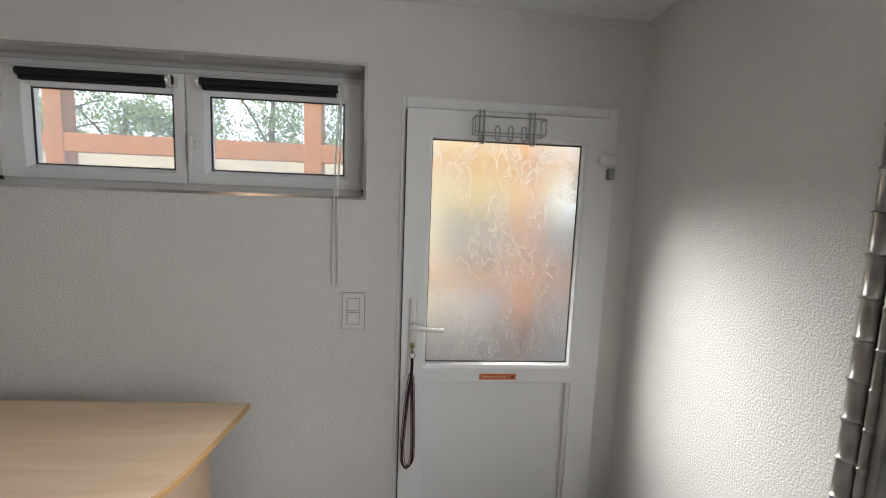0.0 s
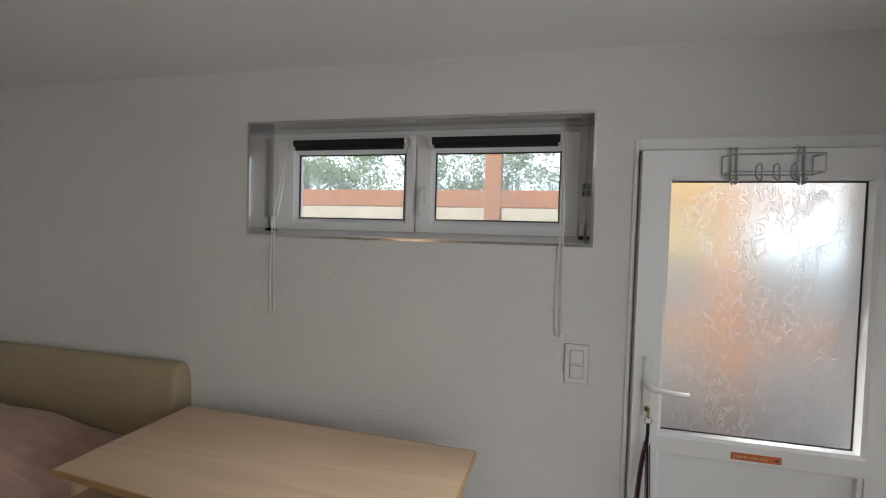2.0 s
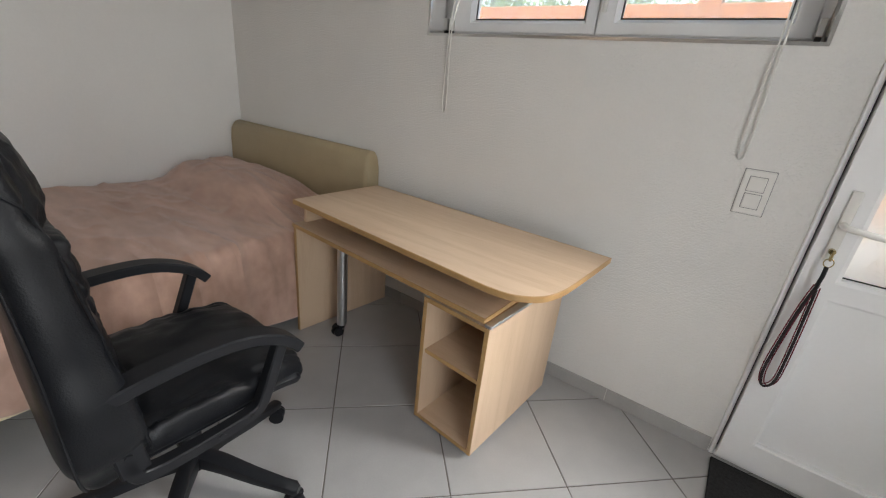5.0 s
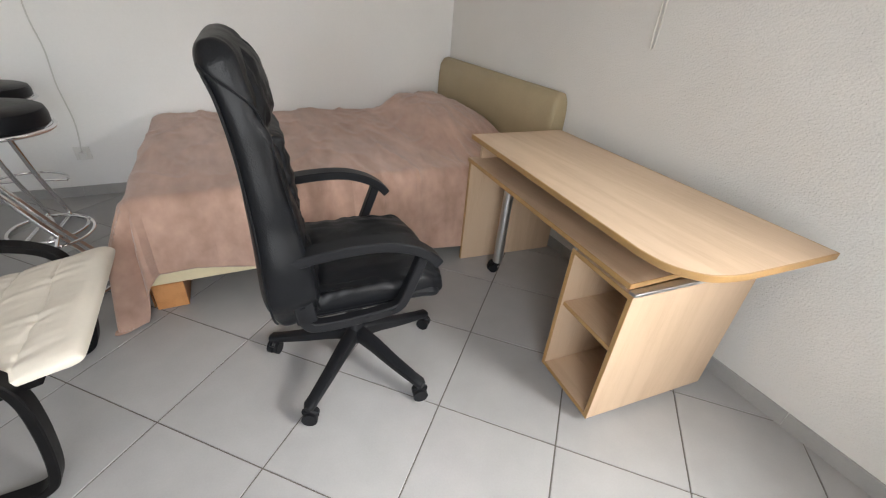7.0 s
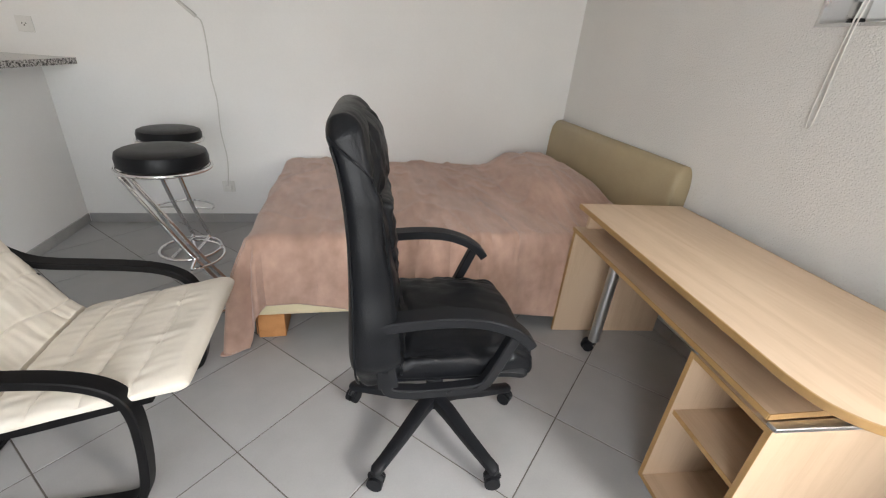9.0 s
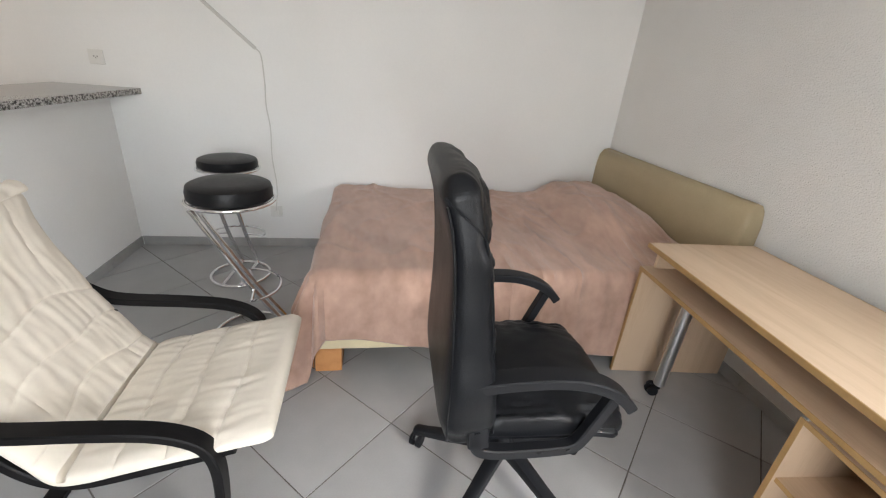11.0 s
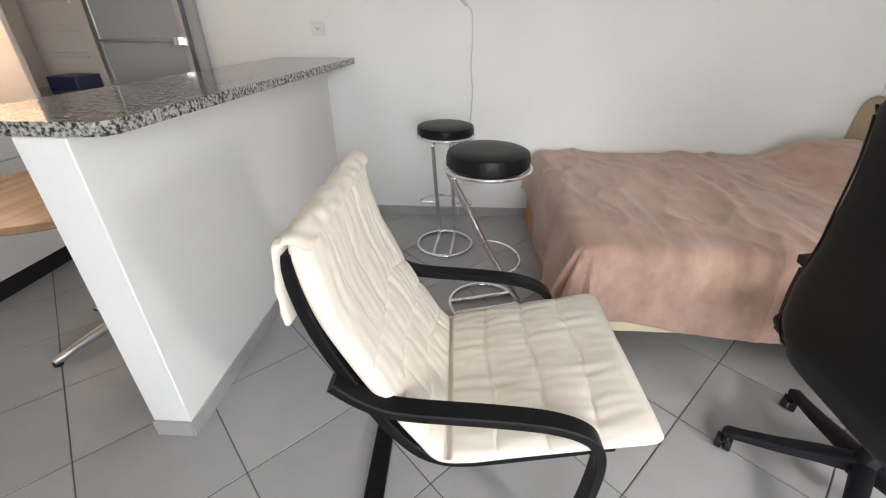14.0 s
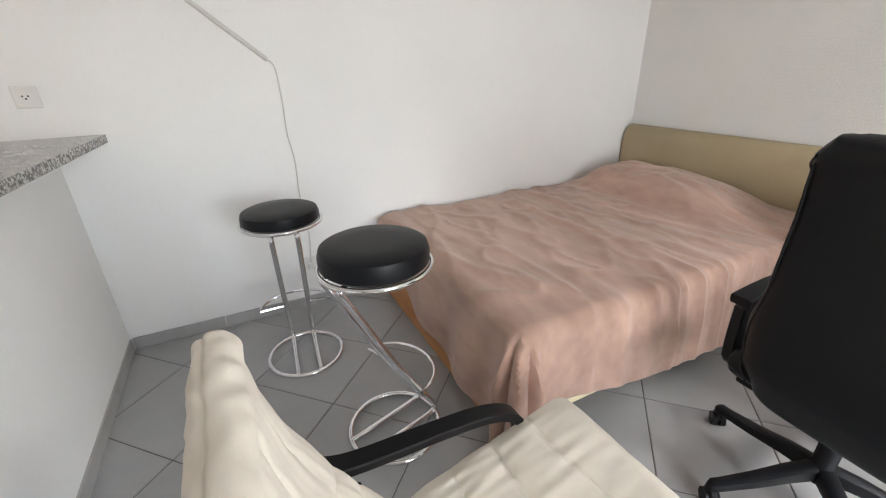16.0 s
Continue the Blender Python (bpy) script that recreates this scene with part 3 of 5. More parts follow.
leaf = part("door_leaf", bm, "upvc", door)
# black strips behind the gap draw its shadow line round the leaf
bm = bmesh.new()
for a in ((0.0665, 0.0715, 0.036, 1.8755), (0.8775, 0.8825, 0.036, 1.8755), (0.0716, 0.8774, 1.8695, 1.8755)):
    add_box(bm, a[0], a[1], 1.515, 1.53, a[2], a[3])
part("gasket", bm, "gasket", leaf, "dark strip for the shade in the gap round the leaf")
for gx0, gx1, gz0, gz1, dp in ((GX0, GX1, GZ0, GZ1, 0.044), (PX0, PX1, PZ0, PZ1, 0.024)):
    bm = bmesh.new()
    o = [(gx0 - 0.012, gz0 - 0.012), (gx1 + 0.012, gz0 - 0.012), (gx1 + 0.012, gz1 + 0.012), (gx0 - 0.012, gz1 + 0.012)]
    n = [(gx0, gz0), (gx1, gz0), (gx1, gz1), (gx0, gz1)]
    rings = [[bm.verts.new((a, y, b)) for a, b in pts] for pts, y in ((o, LY + 0.001), (n, LY + 0.006), (n, LY + dp), (o, LY + dp))]
    for a, b in zip(rings, rings[1:] + rings[:1]):
        for k in range(4):
            bm.faces.new((a[k], a[(k + 1) % 4], b[(k + 1) % 4], b[k]))
    part("glazing_bead", bm, "upvc", leaf)
pane = part("pane", box(GX0 - 0.006, GX1 + 0.006, LY + 0.0445, LY + 0.0505, GZ0 - 0.006, GZ1 + 0.006, 0), "pattern_glass", leaf, "frosted glass with a crackled relief")
pane.visible_shadow = False
bm = bmesh.new()
for a in ((GX0, GX0 + 0.004, GZ0, GZ1), (GX1 - 0.004, GX1, GZ0, GZ1), (GX0 + 0.004, GX1 - 0.004, GZ0, GZ0 + 0.004), (GX0 + 0.004, GX1 - 0.004, GZ1 - 0.005, GZ1)):
    add_box(bm, a[0], a[1], LY + 0.04, LY + 0.0442, a[2], a[3])
part("gasket", bm, "gasket", leaf, "thin dark glazing seal")
part("door_panel", box(PX0 - 0.006, PX1 + 0.006, LY + 0.0245, LY + 0.05, PZ0 - 0.006, PZ1 + 0.006, 0), "upvc", leaf)
bm = box(0.84, 0.905, 1.425, LY, 1.683, 1.727, 0.014, 3)
part("hinge", bm, "white_plastic", leaf, "white hinge cover", smooth=True)
part("hinge_pin", box(0.886, 0.908, 1.45, 1.484, 1.63, 1.676, 0.003), "grey_plastic", leaf)
part("hinge", box(0.84, 0.905, 1.425, LY, 0.2, 0.244, 0.014, 3), "white_plastic", leaf, "white hinge cover", smooth=True)
bm = box(0.102, 0.13, LY - 0.01, LY, 0.9, 1.125, 0.006, 2)
part("handle_plate", bm, "white_plastic", leaf, smooth=True)
bm = tube(smooth_path([(0.116, LY, 1.02), (0.116, LY - 0.045, 1.02), (0.135, LY - 0.055, 1.018), (0.19, LY - 0.055, 1.012), (0.24, LY - 0.05, 1.008)], 6), lambda u: 0.011 - 0.002 * u, 12)
part("door_handle", bm, "white_plastic", leaf, "white lever handle", smooth=True)
bm = tube([(0.117, LY - 0.01, 0.935), (0.117, LY - 0.026, 0.935)], 0.009, 14)
part("lock_cylinder", bm, "brass", leaf, smooth=True)

bunch = thing("key_with_strap", pose(0.117, LY - 0.03, 0.93), "door key in the lock with a hanging black and red strap", "key")
bm = box(-0.003, 0.003, -0.016, 0.002, -0.02, 0.016, 0.001)
add_tube(bm, [(0.012 * math.cos(a), -0.012, -0.027 + 0.014 * math.sin(a)) for a in (2 * math.pi * k / 20 for k in range(20))], 0.0016, 6, True)
part("key", bm, "brass", bunch, "brass key on a steel ring")
part("clip", tube([(0, -0.012, -0.04), (0.001, -0.012, -0.07), (-0.002, -0.01, -0.12)], 0.006, 8), "black_plastic", bunch)
for off, mat, r in ((0, "strap", 0.0045), (0.0075, "strap_red", 0.002), (-0.0075, "strap_red", 0.002)):
    loop = smooth_path([(-0.002, -0.01 + off * 0.6, -0.11), (-0.016, -0.006 + off * 0.6, -0.22), (-0.03, -0.004, -0.42), (-0.024, -0.004, -0.5), (-0.006, -0.004, -0.512), (0.012, -0.004, -0.47), (0.01, -0.006, -0.3), (0.002, -0.01, -0.12)], 8)
    part("strap", tube([p + Vector((off, 0, abs(off))) for p in loop], r, 6), mat, bunch)

# sticker on the middle rail
stk = thing("door_sticker", pose(0.4, LY - 0.0016, 0.784), "small orange sticker with pale lettering on the door", "sticker")
part("backing", box(0, 0.156, 0, 0.0012, 0, 0.025, 0), "sticker", stk)


def lettering(words, size, mat, parent, m):
    cu = bpy.data.curves.new("lettering", "FONT")
    cu.body, cu.size, cu.extrude = words, size, 0.0002
    tmp = new("lettering_curve", cu)
    bpy.context.view_layer.update()
    me = bpy.data.meshes.new_from_object(tmp.evaluated_get(bpy.context.evaluated_depsgraph_get()))
    bpy.data.objects.remove(tmp)
    me.name = "lettering"
    me.materials.clear()
    me.materials.append(M[mat])
    ob = new("lettering", me)
    ob.parent = parent
    ob.matrix_basis = m
    return ob


lettering("J'habite chez moi", 0.0155, "sticker_text", stk, pose(0.008, -0.0006, 0.0075, 90))
bm = bmesh.new()
for k, hh in enumerate((0.006, 0.009, 0.007)):
    add_box(bm, 0.134 + k * 0.005, 0.138 + k * 0.005, -0.0006, 0, 0.008, 0.008 + hh)
part("emblem", bm, "gasket", stk)

# wire rack hung over the door
rack = thing("over_door_rack", pose(0.325, LY, 1.869), "chrome wire hook rack hung over the top of the door", "rack")
for x in (0.035, 0.235):
    bm = bmesh.new()
    for dx in (-0.009, 0.009):
        add_tube(bm, [(x + dx, 0.02, -0.03), (x + dx, 0.02, 0.006), (x + dx, -0.006, 0.006), (x + dx, -0.008, -0.112), (x + dx * 0.5, -0.012, -0.122), (x + dx, -0.022, -0.118), (x + dx, -0.026, -0.1)], 0.0034, 6)
    part("strap_hook", bm, "rack_wire", rack, smooth=True)
bm = bmesh.new()
add_tube(bm, [(0.0, -0.008, -0.028), (0.0, -0.07, -0.03), (0.27, -0.07, -0.03), (0.27, -0.008, -0.028)], 0.0036, 6)
add_tube(bm, [(0.0, -0.008, -0.09), (0.0, -0.07, -0.088), (0.27, -0.07, -0.088), (0.27, -0.008, -0.09), (0, -0.008, -0.09)], 0.0025, 6)
for x in (0.0, 0.27):
    add_tube(bm, [(x, -0.07, -0.03), (x, -0.07, -0.088)], 0.0025, 6)
add_tube(bm, [(0.0, -0.008, -0.028), (0.0, -0.008, -0.09)], 0.0025, 6)
add_tube(bm, [(0.27, -0.008, -0.028), (0.27, -0.008, -0.09)], 0.0025, 6)
part("wire_basket", bm, "rack_wire", rack, smooth=True)
for x in (0.085, 0.135, 0.185):
    part("hook", tube(smooth_path([(x - 0.008, -0.07, -0.07), (x - 0.008, -0.072, -0.105), (x, -0.08, -0.118), (x + 0.008, -0.072, -0.105), (x + 0.008, -0.07, -0.07), (x, -0.07, -0.062), (x - 0.007, -0.07, -0.07)], 4), 0.003, 6), "rack_wire", rack, smooth=True)

# light switch
sw = thing("light_switch", pose(-0.171, YN, 0.985), "white double rocker light switch on the plaster wall", "switch")
# thin grey frame stands for the shadow edge round the plate
part("shade_rim", box(-0.002, 0.09, -0.003, 0, -0.002, 0.152, 0.0005), "grey_plastic", sw)
part("cover_plate", box(0, 0.088, -0.01, 0, 0, 0.15, 0.004, 2), "white_plastic", sw)
for z in (0.02, 0.078):
    part("rocker_rim", box(0.018, 0.07, -0.0115, -0.0095, z, z + 0.052, 0.001), "grey_plastic", sw)
    part("rocker", box(0.02, 0.068, -0.015, -0.0095, z + 0.002, z + 0.05, 0.003, 2), "white_plastic", sw)

# ---- mat, mirror ----
part_mat = part("door_mat", box(0.06, 0.88, 0.98, 1.462, 0.0, 0.012, 0.004, 2), "mat")
tagged(part_mat, "black ribbed door mat on the floor before the door", "door mat")


def bamboo_rod(a, b, r, step):
    """A metal rod with bamboo knots."""
    a, b = Vector(a), Vector(b)
    n = max(1, round((b - a).length / step))
    pts, rad = [], []
    for k in range(n):
        for f, s in ((0.0, 1.06), (0.03, 1.2), (0.06, 1.05), (0.1, 0.93), (0.5, 0.99), (0.9, 0.93), (0.96, 1.05)):
            pts.append(a.lerp(b, (k + f) / n))
            rad.append(r * s)
    pts.append(b)
    rad.append(r)
    bm = bmesh.new()
    last = len(pts) - 1
    return add_tube(bm, pts, lambda u: rad[round(u * last)], 12)


mir = thing("bamboo_mirror", pose(XE, 0.575, 0.02), "tall wall mirror with a silver bamboo style frame", "mirror")
MW, MH = 0.62, 1.84
for a, b in (((-0.03, -0.02, 0), (-0.03, -0.02, MH)), ((-0.03, -MW, 0), (-0.03, -MW, MH)), ((-0.03, -0.02, 0), (-0.03, -MW, 0)), ((-0.03, -0.02, MH), (-0.03, -MW, MH))):
    part("bamboo_frame", bamboo_rod(a, b, 0.02, 0.082), "silver", mir, smooth=True)
for a, b in (((-0.034, -0.05, 0.03), (-0.034, -0.05, MH - 0.03)), ((-0.034, -MW + 0.03, 0.03), (-0.034, -MW + 0.03, MH - 0.03))):
    part("inner_rod", bamboo_rod(a, b, 0.008, 0.082), "silver", mir, smooth=True)
bm = bmesh.new()
for a in ((-0.075, -0.045, 0.03, MH - 0.03), (-MW + 0.025, -MW + 0.055, 0.03, MH - 0.03)):
    add_box(bm, -0.03, -0.004, a[0], a[1], a[2], a[3], 0.003)
part("inner_frame", bm, "silver", mir)
part("mirror_glass", box(-0.014, -0.004, -MW + 0.055, -0.075, 0.03, MH - 0.03, 0), "mirror", mir)

# ---- desk ----
desk = thing("computer_desk", pose(-1.152, 1.117, 0.003), "pale maple computer desk with keyboard shelf and open cabinet", "desk")


def D(x, y):
    return (x + 1.14, y - 1.1)


outline = [D(-1.805, 0.846), D(-0.70, 0.757)]
c0 = smooth_path([(*D(-0.70, 0.757), 0), (*D(-0.615, 0.768), 0), (*D(-0.545, 0.82), 0), (*D(-0.512, 0.9), 0), (*D(-0.497, 1.02), 0), (*D(-0.474, 1.337), 0)], 6)
outline += [(p.x, p.y) for p in c0[1:]] + [D(-1.785, 1.378)]
top = part("desk_top", plate(outline, 0.714, 0.735), "maple", desk)
bm = bmesh.new()
n = len(outline)
rings = []
for i, (x, y) in enumerate(outline):
    a, b = Vector(outline[i - 1]), Vector(outline[(i + 1) % n])
    d = (b - a).normalized()
    o = Vector((d.y, -d.x)) * 0.0022
    rings.append([bm.verts.new((x + o.x * k, y + o.y * k, z)) for k, z in ((0.2, 0.713), (1, 0.715), (1, 0.7335), (0.2, 0.7352), (-1.2, 0.7352), (-1.2, 0.713))])
for i in range(n):
    a, b = rings[i], rings[(i + 1) % n]
    for k in range(6):
        bm.faces.new((a[k], a[(k + 1) % 6], b[(k + 1) % 6], b[k]))
part("edge_band", bm, "edge", top, "ochre edge band")
# keyboard shelf and its rails
tr = [D(-1.81, 0.842), D(-0.69, 0.766), D(-0.67, 1.2), D(-1.79, 1.24)]
tray = part("keyboard_shelf", plate(tr, 0.6, 0.617), "maple", desk)
bm = bmesh.new()
for (ax, ay), (bx, by) in ((tr[0], tr[1]), (tr[1], tr[2])):
    d = Vector((bx - ax, by - ay)).normalized()
    o = Vector((d.y, -d.x)) * 0.0025
    vs = [bm.verts.new((x + o.x * k, y + o.y * k, z)) for x, y in ((ax, ay), (bx, by)) for k, z in ((0.1, 0.5995), (1, 0.5995), (1, 0.6175), (0.1, 0.6175))]
    for k in range(4):
        bm.faces.new((vs[k], vs[(k + 1) % 4], vs[4 + (k + 1) % 4], vs[4 + k]))
    bm.faces.new(vs[:4]), bm.faces.new(vs[4:])
part("edge_band", bm, "edge", tray, "ochre edge band")
sp = [D(-1.835, 0.865), D(-1.817, 0.864), D(-1.757, 1.45), D(-1.775, 1.452)]
side = part("side_panel", plate(sp, 0.0, 0.599), "maple_up", desk)
part("upper_side", plate([D(-1.8, 0.9), D(-1.782, 0.9), D(-1.765, 1.36), D(-1.783, 1.36)], 0.6175, 0.7135), "maple_y", desk)
bm = plate([D(-1.835, 0.8635), D(-1.817, 0.8625), D(-1.817, 0.865), D(-1.835, 0.866)], 0.0, 0.599)
part("edge_band", bm, "edge", side, "ochre edge band")
part("back_panel", plate([D(-1.756, 1.425), D(-0.98, 1.375), D(-0.98, 1.36), D(-1.756, 1.41)], 0.33, 0.7), "maple", desk)
bx, by = D(-1.625, 0.985)
part("tube_leg", tube([(bx, by, 0.075), (bx + 0.005, by, 0.5985)], 0.0255, 20), "alu", desk, "brushed aluminium tube leg", smooth=True)
bm = tube([(bx, by, 0.05), (bx, by, 0.078)], 0.012, 10)
for dx in (-0.016, 0.006):
    add_tube(bm, [(bx - 0.02 + dx, by - 0.012, 0.025), (bx - 0.02 + dx + 0.012, by - 0.016, 0.025)], 0.025, 18)
add_tube(bm, smooth_path([(bx, by, 0.058), (bx - 0.03, by - 0.014, 0.062), (bx - 0.045, by - 0.02, 0.04)], 4), 0.009, 8)
part("caster", bm, "black_plastic", desk, "black double wheel caster", smooth=True)

# open cabinet under the desk
cab = thing("desk_cabinet", pose(-0.824, 0.797, 0, 0, 0, -4.5), "open maple cabinet with two compartments under the desk", "cabinet")
CW, CD, CZ0, CZ1 = 0.288, 0.565, 0.034, 0.585
for x0, x1 in ((-CW / 2, -CW / 2 + 0.016), (CW / 2 - 0.016, CW / 2)):
    p = part("cabinet_side", box(x0, x1, 0, CD, CZ0, CZ1, 0.0005), "maple_up", cab)
    part("edge_band", box(x0, x1, -0.002, -0.0002, CZ0, CZ1, 0), "edge", p, "ochre edge band")
for z in (CZ0, 0.345, CZ1 - 0.016):
    p = part("cabinet_shelf", box(-CW / 2 + 0.0165, CW / 2 - 0.0165, 0.012 if z == 0.345 else 0.001, CD - 0.012, z, z + 0.016, 0), "maple", cab)
    part("edge_band", box(-CW / 2 + 0.0165, CW / 2 - 0.0165, -0.001 if z != 0.345 else 0.0102, 0.0008 if z != 0.345 else 0.0118, z, z + 0.016, 0), "edge", p, "ochre edge band")
part("cabinet_back", box(-CW / 2 + 0.0165, CW / 2 - 0.0165, CD - 0.01, CD - 0.004, CZ0 + 0.0165, CZ1 - 0.0165, 0), "maple_up", cab)
for x in (-CW / 2 + 0.04, CW / 2 - 0.04):
    for y in (0.04, CD - 0.05):
        part("foot", lathe([(0, 0), (0.024, 0), (0.026, 0.006), (0.024, 0.022), (0.02, 0.033), (0, 0.0335)], 18), "chrome", cab, "silver dome foot", smooth=True, m=pose(x, y, 0))
part("runner", box(CW / 2 - 0.022, CW / 2 + 0.006, 0.0, CD - 0.1, CZ1 + 0.001, CZ1 + 0.0135, 0.002), "alu", cab, "aluminium drawer runner")
part("runner", box(-CW / 2, -CW / 2 + 0.02, 0.0, CD - 0.1, CZ1 + 0.001, CZ1 + 0.0135, 0.002), "alu", cab, "aluminium drawer runner")
scrap = part("torn_paper", box(-0.02, 0.025, -0.016, 0.016, 0, 0.02, 0.004), "cord", m=pose(-0.718, 0.917, 0.361, 0, 12, 40))
tagged(scrap, "small torn scrap of white card on the cabinet shelf", "paper")

# ---- bed ----
bed = thing("bed", pose(-2.637, 0.415, 0), "low double bed with beech plinth, cream mattress and padded headboard", "bed")


def Bx(x):
    return x + 2.64


def By(y):
    return y - 0.4


plinth = box(Bx(-3.36), Bx(-1.905), By(-0.642), By(-0.518), 0, 0.13, 0.003)
part("foot_plinth", plinth, "beech", bed, "orange beech plinth board")
part("head_plinth", box(Bx(-3.36), Bx(-1.905), By(1.2), By(1.32), 0, 0.13, 0.003), "beech", bed, "orange beech plinth board")
part("bed_base", box(Bx(-3.375), Bx(-1.9), By(-0.65), By(1.375), 0.131, 0.22, 0.01, 2), "mattress", bed)
part("foot_board", box(Bx(-3.36), Bx(-1.93), By(-0.657), By(-0.6505), 0.0, 0.3, 0.002), "beech", bed, "orange beech foot board")
part("mattress", box(Bx(-3.375), Bx(-1.91), By(-0.64), By(1.375), 0.222, 0.5, 0.05, 4), "mattress", bed, smooth=True)
prof = [(1.492, 0.12), (1.492, 0.86), (1.478, 0.895), (1.45, 0.905), (1.415, 0.893), (1.392, 0.86), (1.383, 0.78), (1.38, 0.6), (1.385, 0.12)]
bm = bmesh.new()
rings = []
for x, s in ((-3.37, 0.82), (-3.358, 0.95), (-3.34, 1.0), (-1.925, 1.0), (-1.907, 0.95), (-1.895, 0.82)):
    rings.append([bm.verts.new((Bx(x), By(1.44 + (y - 1.44) * s), 0.5 + (z - 0.5) * (s if z > 0.5 else 1))) for y, z in prof])
for a, b in zip(rings, rings[1:]):
    for k in range(len(prof)):
        bm.faces.new((a[k], a[(k + 1) % len(prof)], b[(k + 1) % len(prof)], b[k]))
bm.faces.new(rings[0]), bm.faces.new(rings[-1][::-1])
part("headboard", bm, "beige", bed, "padded beige leatherette headboard", smooth=True)


def blanket_mesh():
    """Fleece laid over the bed; the free edges hang down and the free corner fans out to the floor."""
    bm = bmesh.new()
    xw, xe, yh, yf, zt = -3.375, -1.955, 1.375, -0.6, 0.525
    nu, nv = 150, 180
    drop_e, drop_f = 0.5, 0.53
    wu, wv = (xe - xw) + drop_e, (yh - yf) + drop_f
    grid = []
    for j in range(nv + 1):
        row = []
        for i in range(nu + 1):
            s, t = wu * i / nu, wv * j / nv
            a, b = s - (xe - xw), t - (yh - yf)
            y_here = yh - t
            hang = 0.345 + 0.04 * max(0, min(1, (y_here + 0.45) / 0.25)) + 0.09 * max(0, min(1, (y_here + 0.2) / 1.05))
            if a > 0:
                a *= hang / drop_e if b <= 0 else (hang + (drop_e - hang) * min(1, b / 0.3)) / drop_e
            if b > 0:
                near = max(0, min(1, (s - 0.2) / 1.2))
                b *= 0.56 + 0.38 * near if a <= 0 else 0.95 + 0.05 * min(1, a / 0.3)
            x, y = xw + min(s, xe - xw), yh - min(t, yh - yf)
            z = zt
            rr = 0.05
            if a > 0 or b > 0:
                aa, bb = max(a, 0), max(b, 0)
                d = math.hypot(aa, bb)
                th = math.atan2(bb, aa)
                q = min(d / rr, math.pi / 2)
                out = rr * math.sin(q)
                down = rr * (1 - math.cos(q)) + max(0, d - rr * math.pi / 2)
                fold = 0.008 * math.sin(7 * y_here + 1.0) * (aa > 0) + 0.018 * math.sin(13 * x + 2 * math.sin(3 * x)) * (bb > 0)
                flare = (0.02 + fold) * min(1, down / 0.2) + 0.03 * min(1, down / 0.5)
                if aa > 0 and bb > 0:
                    flare += 0.16 * math.sin(2 * th) ** 2 * down + 0.035 * math.sin(th * 9 + 0.6) * min(1, down / 0.2)
                x += (out + flare) * math.cos(th)
                y -= (out + flare) * math.sin(th)
                z -= down
            pil = math.exp(-((y_here - 1.1) / 0.27) ** 6) * (1 / (1 + math.exp(-(x + 3.2) / 0.04))) * (1 / (1 + math.exp((x + 2.3) / 0.09)))
            z += 0.145 * pil * (1 if a <= 0 and b <= 0 else 0)
            wr = noise.noise(Vector((x * 2.2, y * 3.4, 0.3))) * 0.012 + noise.noise(Vector((x * 5 + y * 2, y * 8, 2.7))) * 0.005 + noise.noise(Vector((x * 1.6 + y, y * 13, 5.1))) * 0.007 + 0.017 * (1 - abs(noise.noise(Vector((x * 1.4 - y * 0.8, y * 4.5 + x, 9.1))))) ** 8 + 0.011 * (1 - abs(noise.noise(Vector((x * 3.1 + y * 1.5, y * 7.5 - x * 2, 3.3))))) ** 8
            z += wr * (1 if z > 0.4 else 0.4)
            x += wr * (0.8 if a > 0 else 0)
            z -= 0.03 * math.exp(-((x - xw) / 0.05) ** 2)
            row.append(bm.verts.new((x, y, max(z, 0.008 + 0.004 * math.sin(20 * x + 30 * y)))))
        grid.append(row)
    for j in range(nv):
        for i in range(nu):
            bm.faces.new((grid[j][i], grid[j][i + 1], grid[j + 1][i + 1], grid[j + 1][i]))
    return bm


bl = part("blanket", blanket_mesh(), "blanket", smooth=True, m=pose(0, 0.015, 0))
mod = bl.modifiers.new("thickness", "SOLIDIFY")
mod.thickness, mod.offset = 0.006, 1.0
tagged(bl, "dusty rose fleece blanket over the bed, one corner trailing down", "blanket")

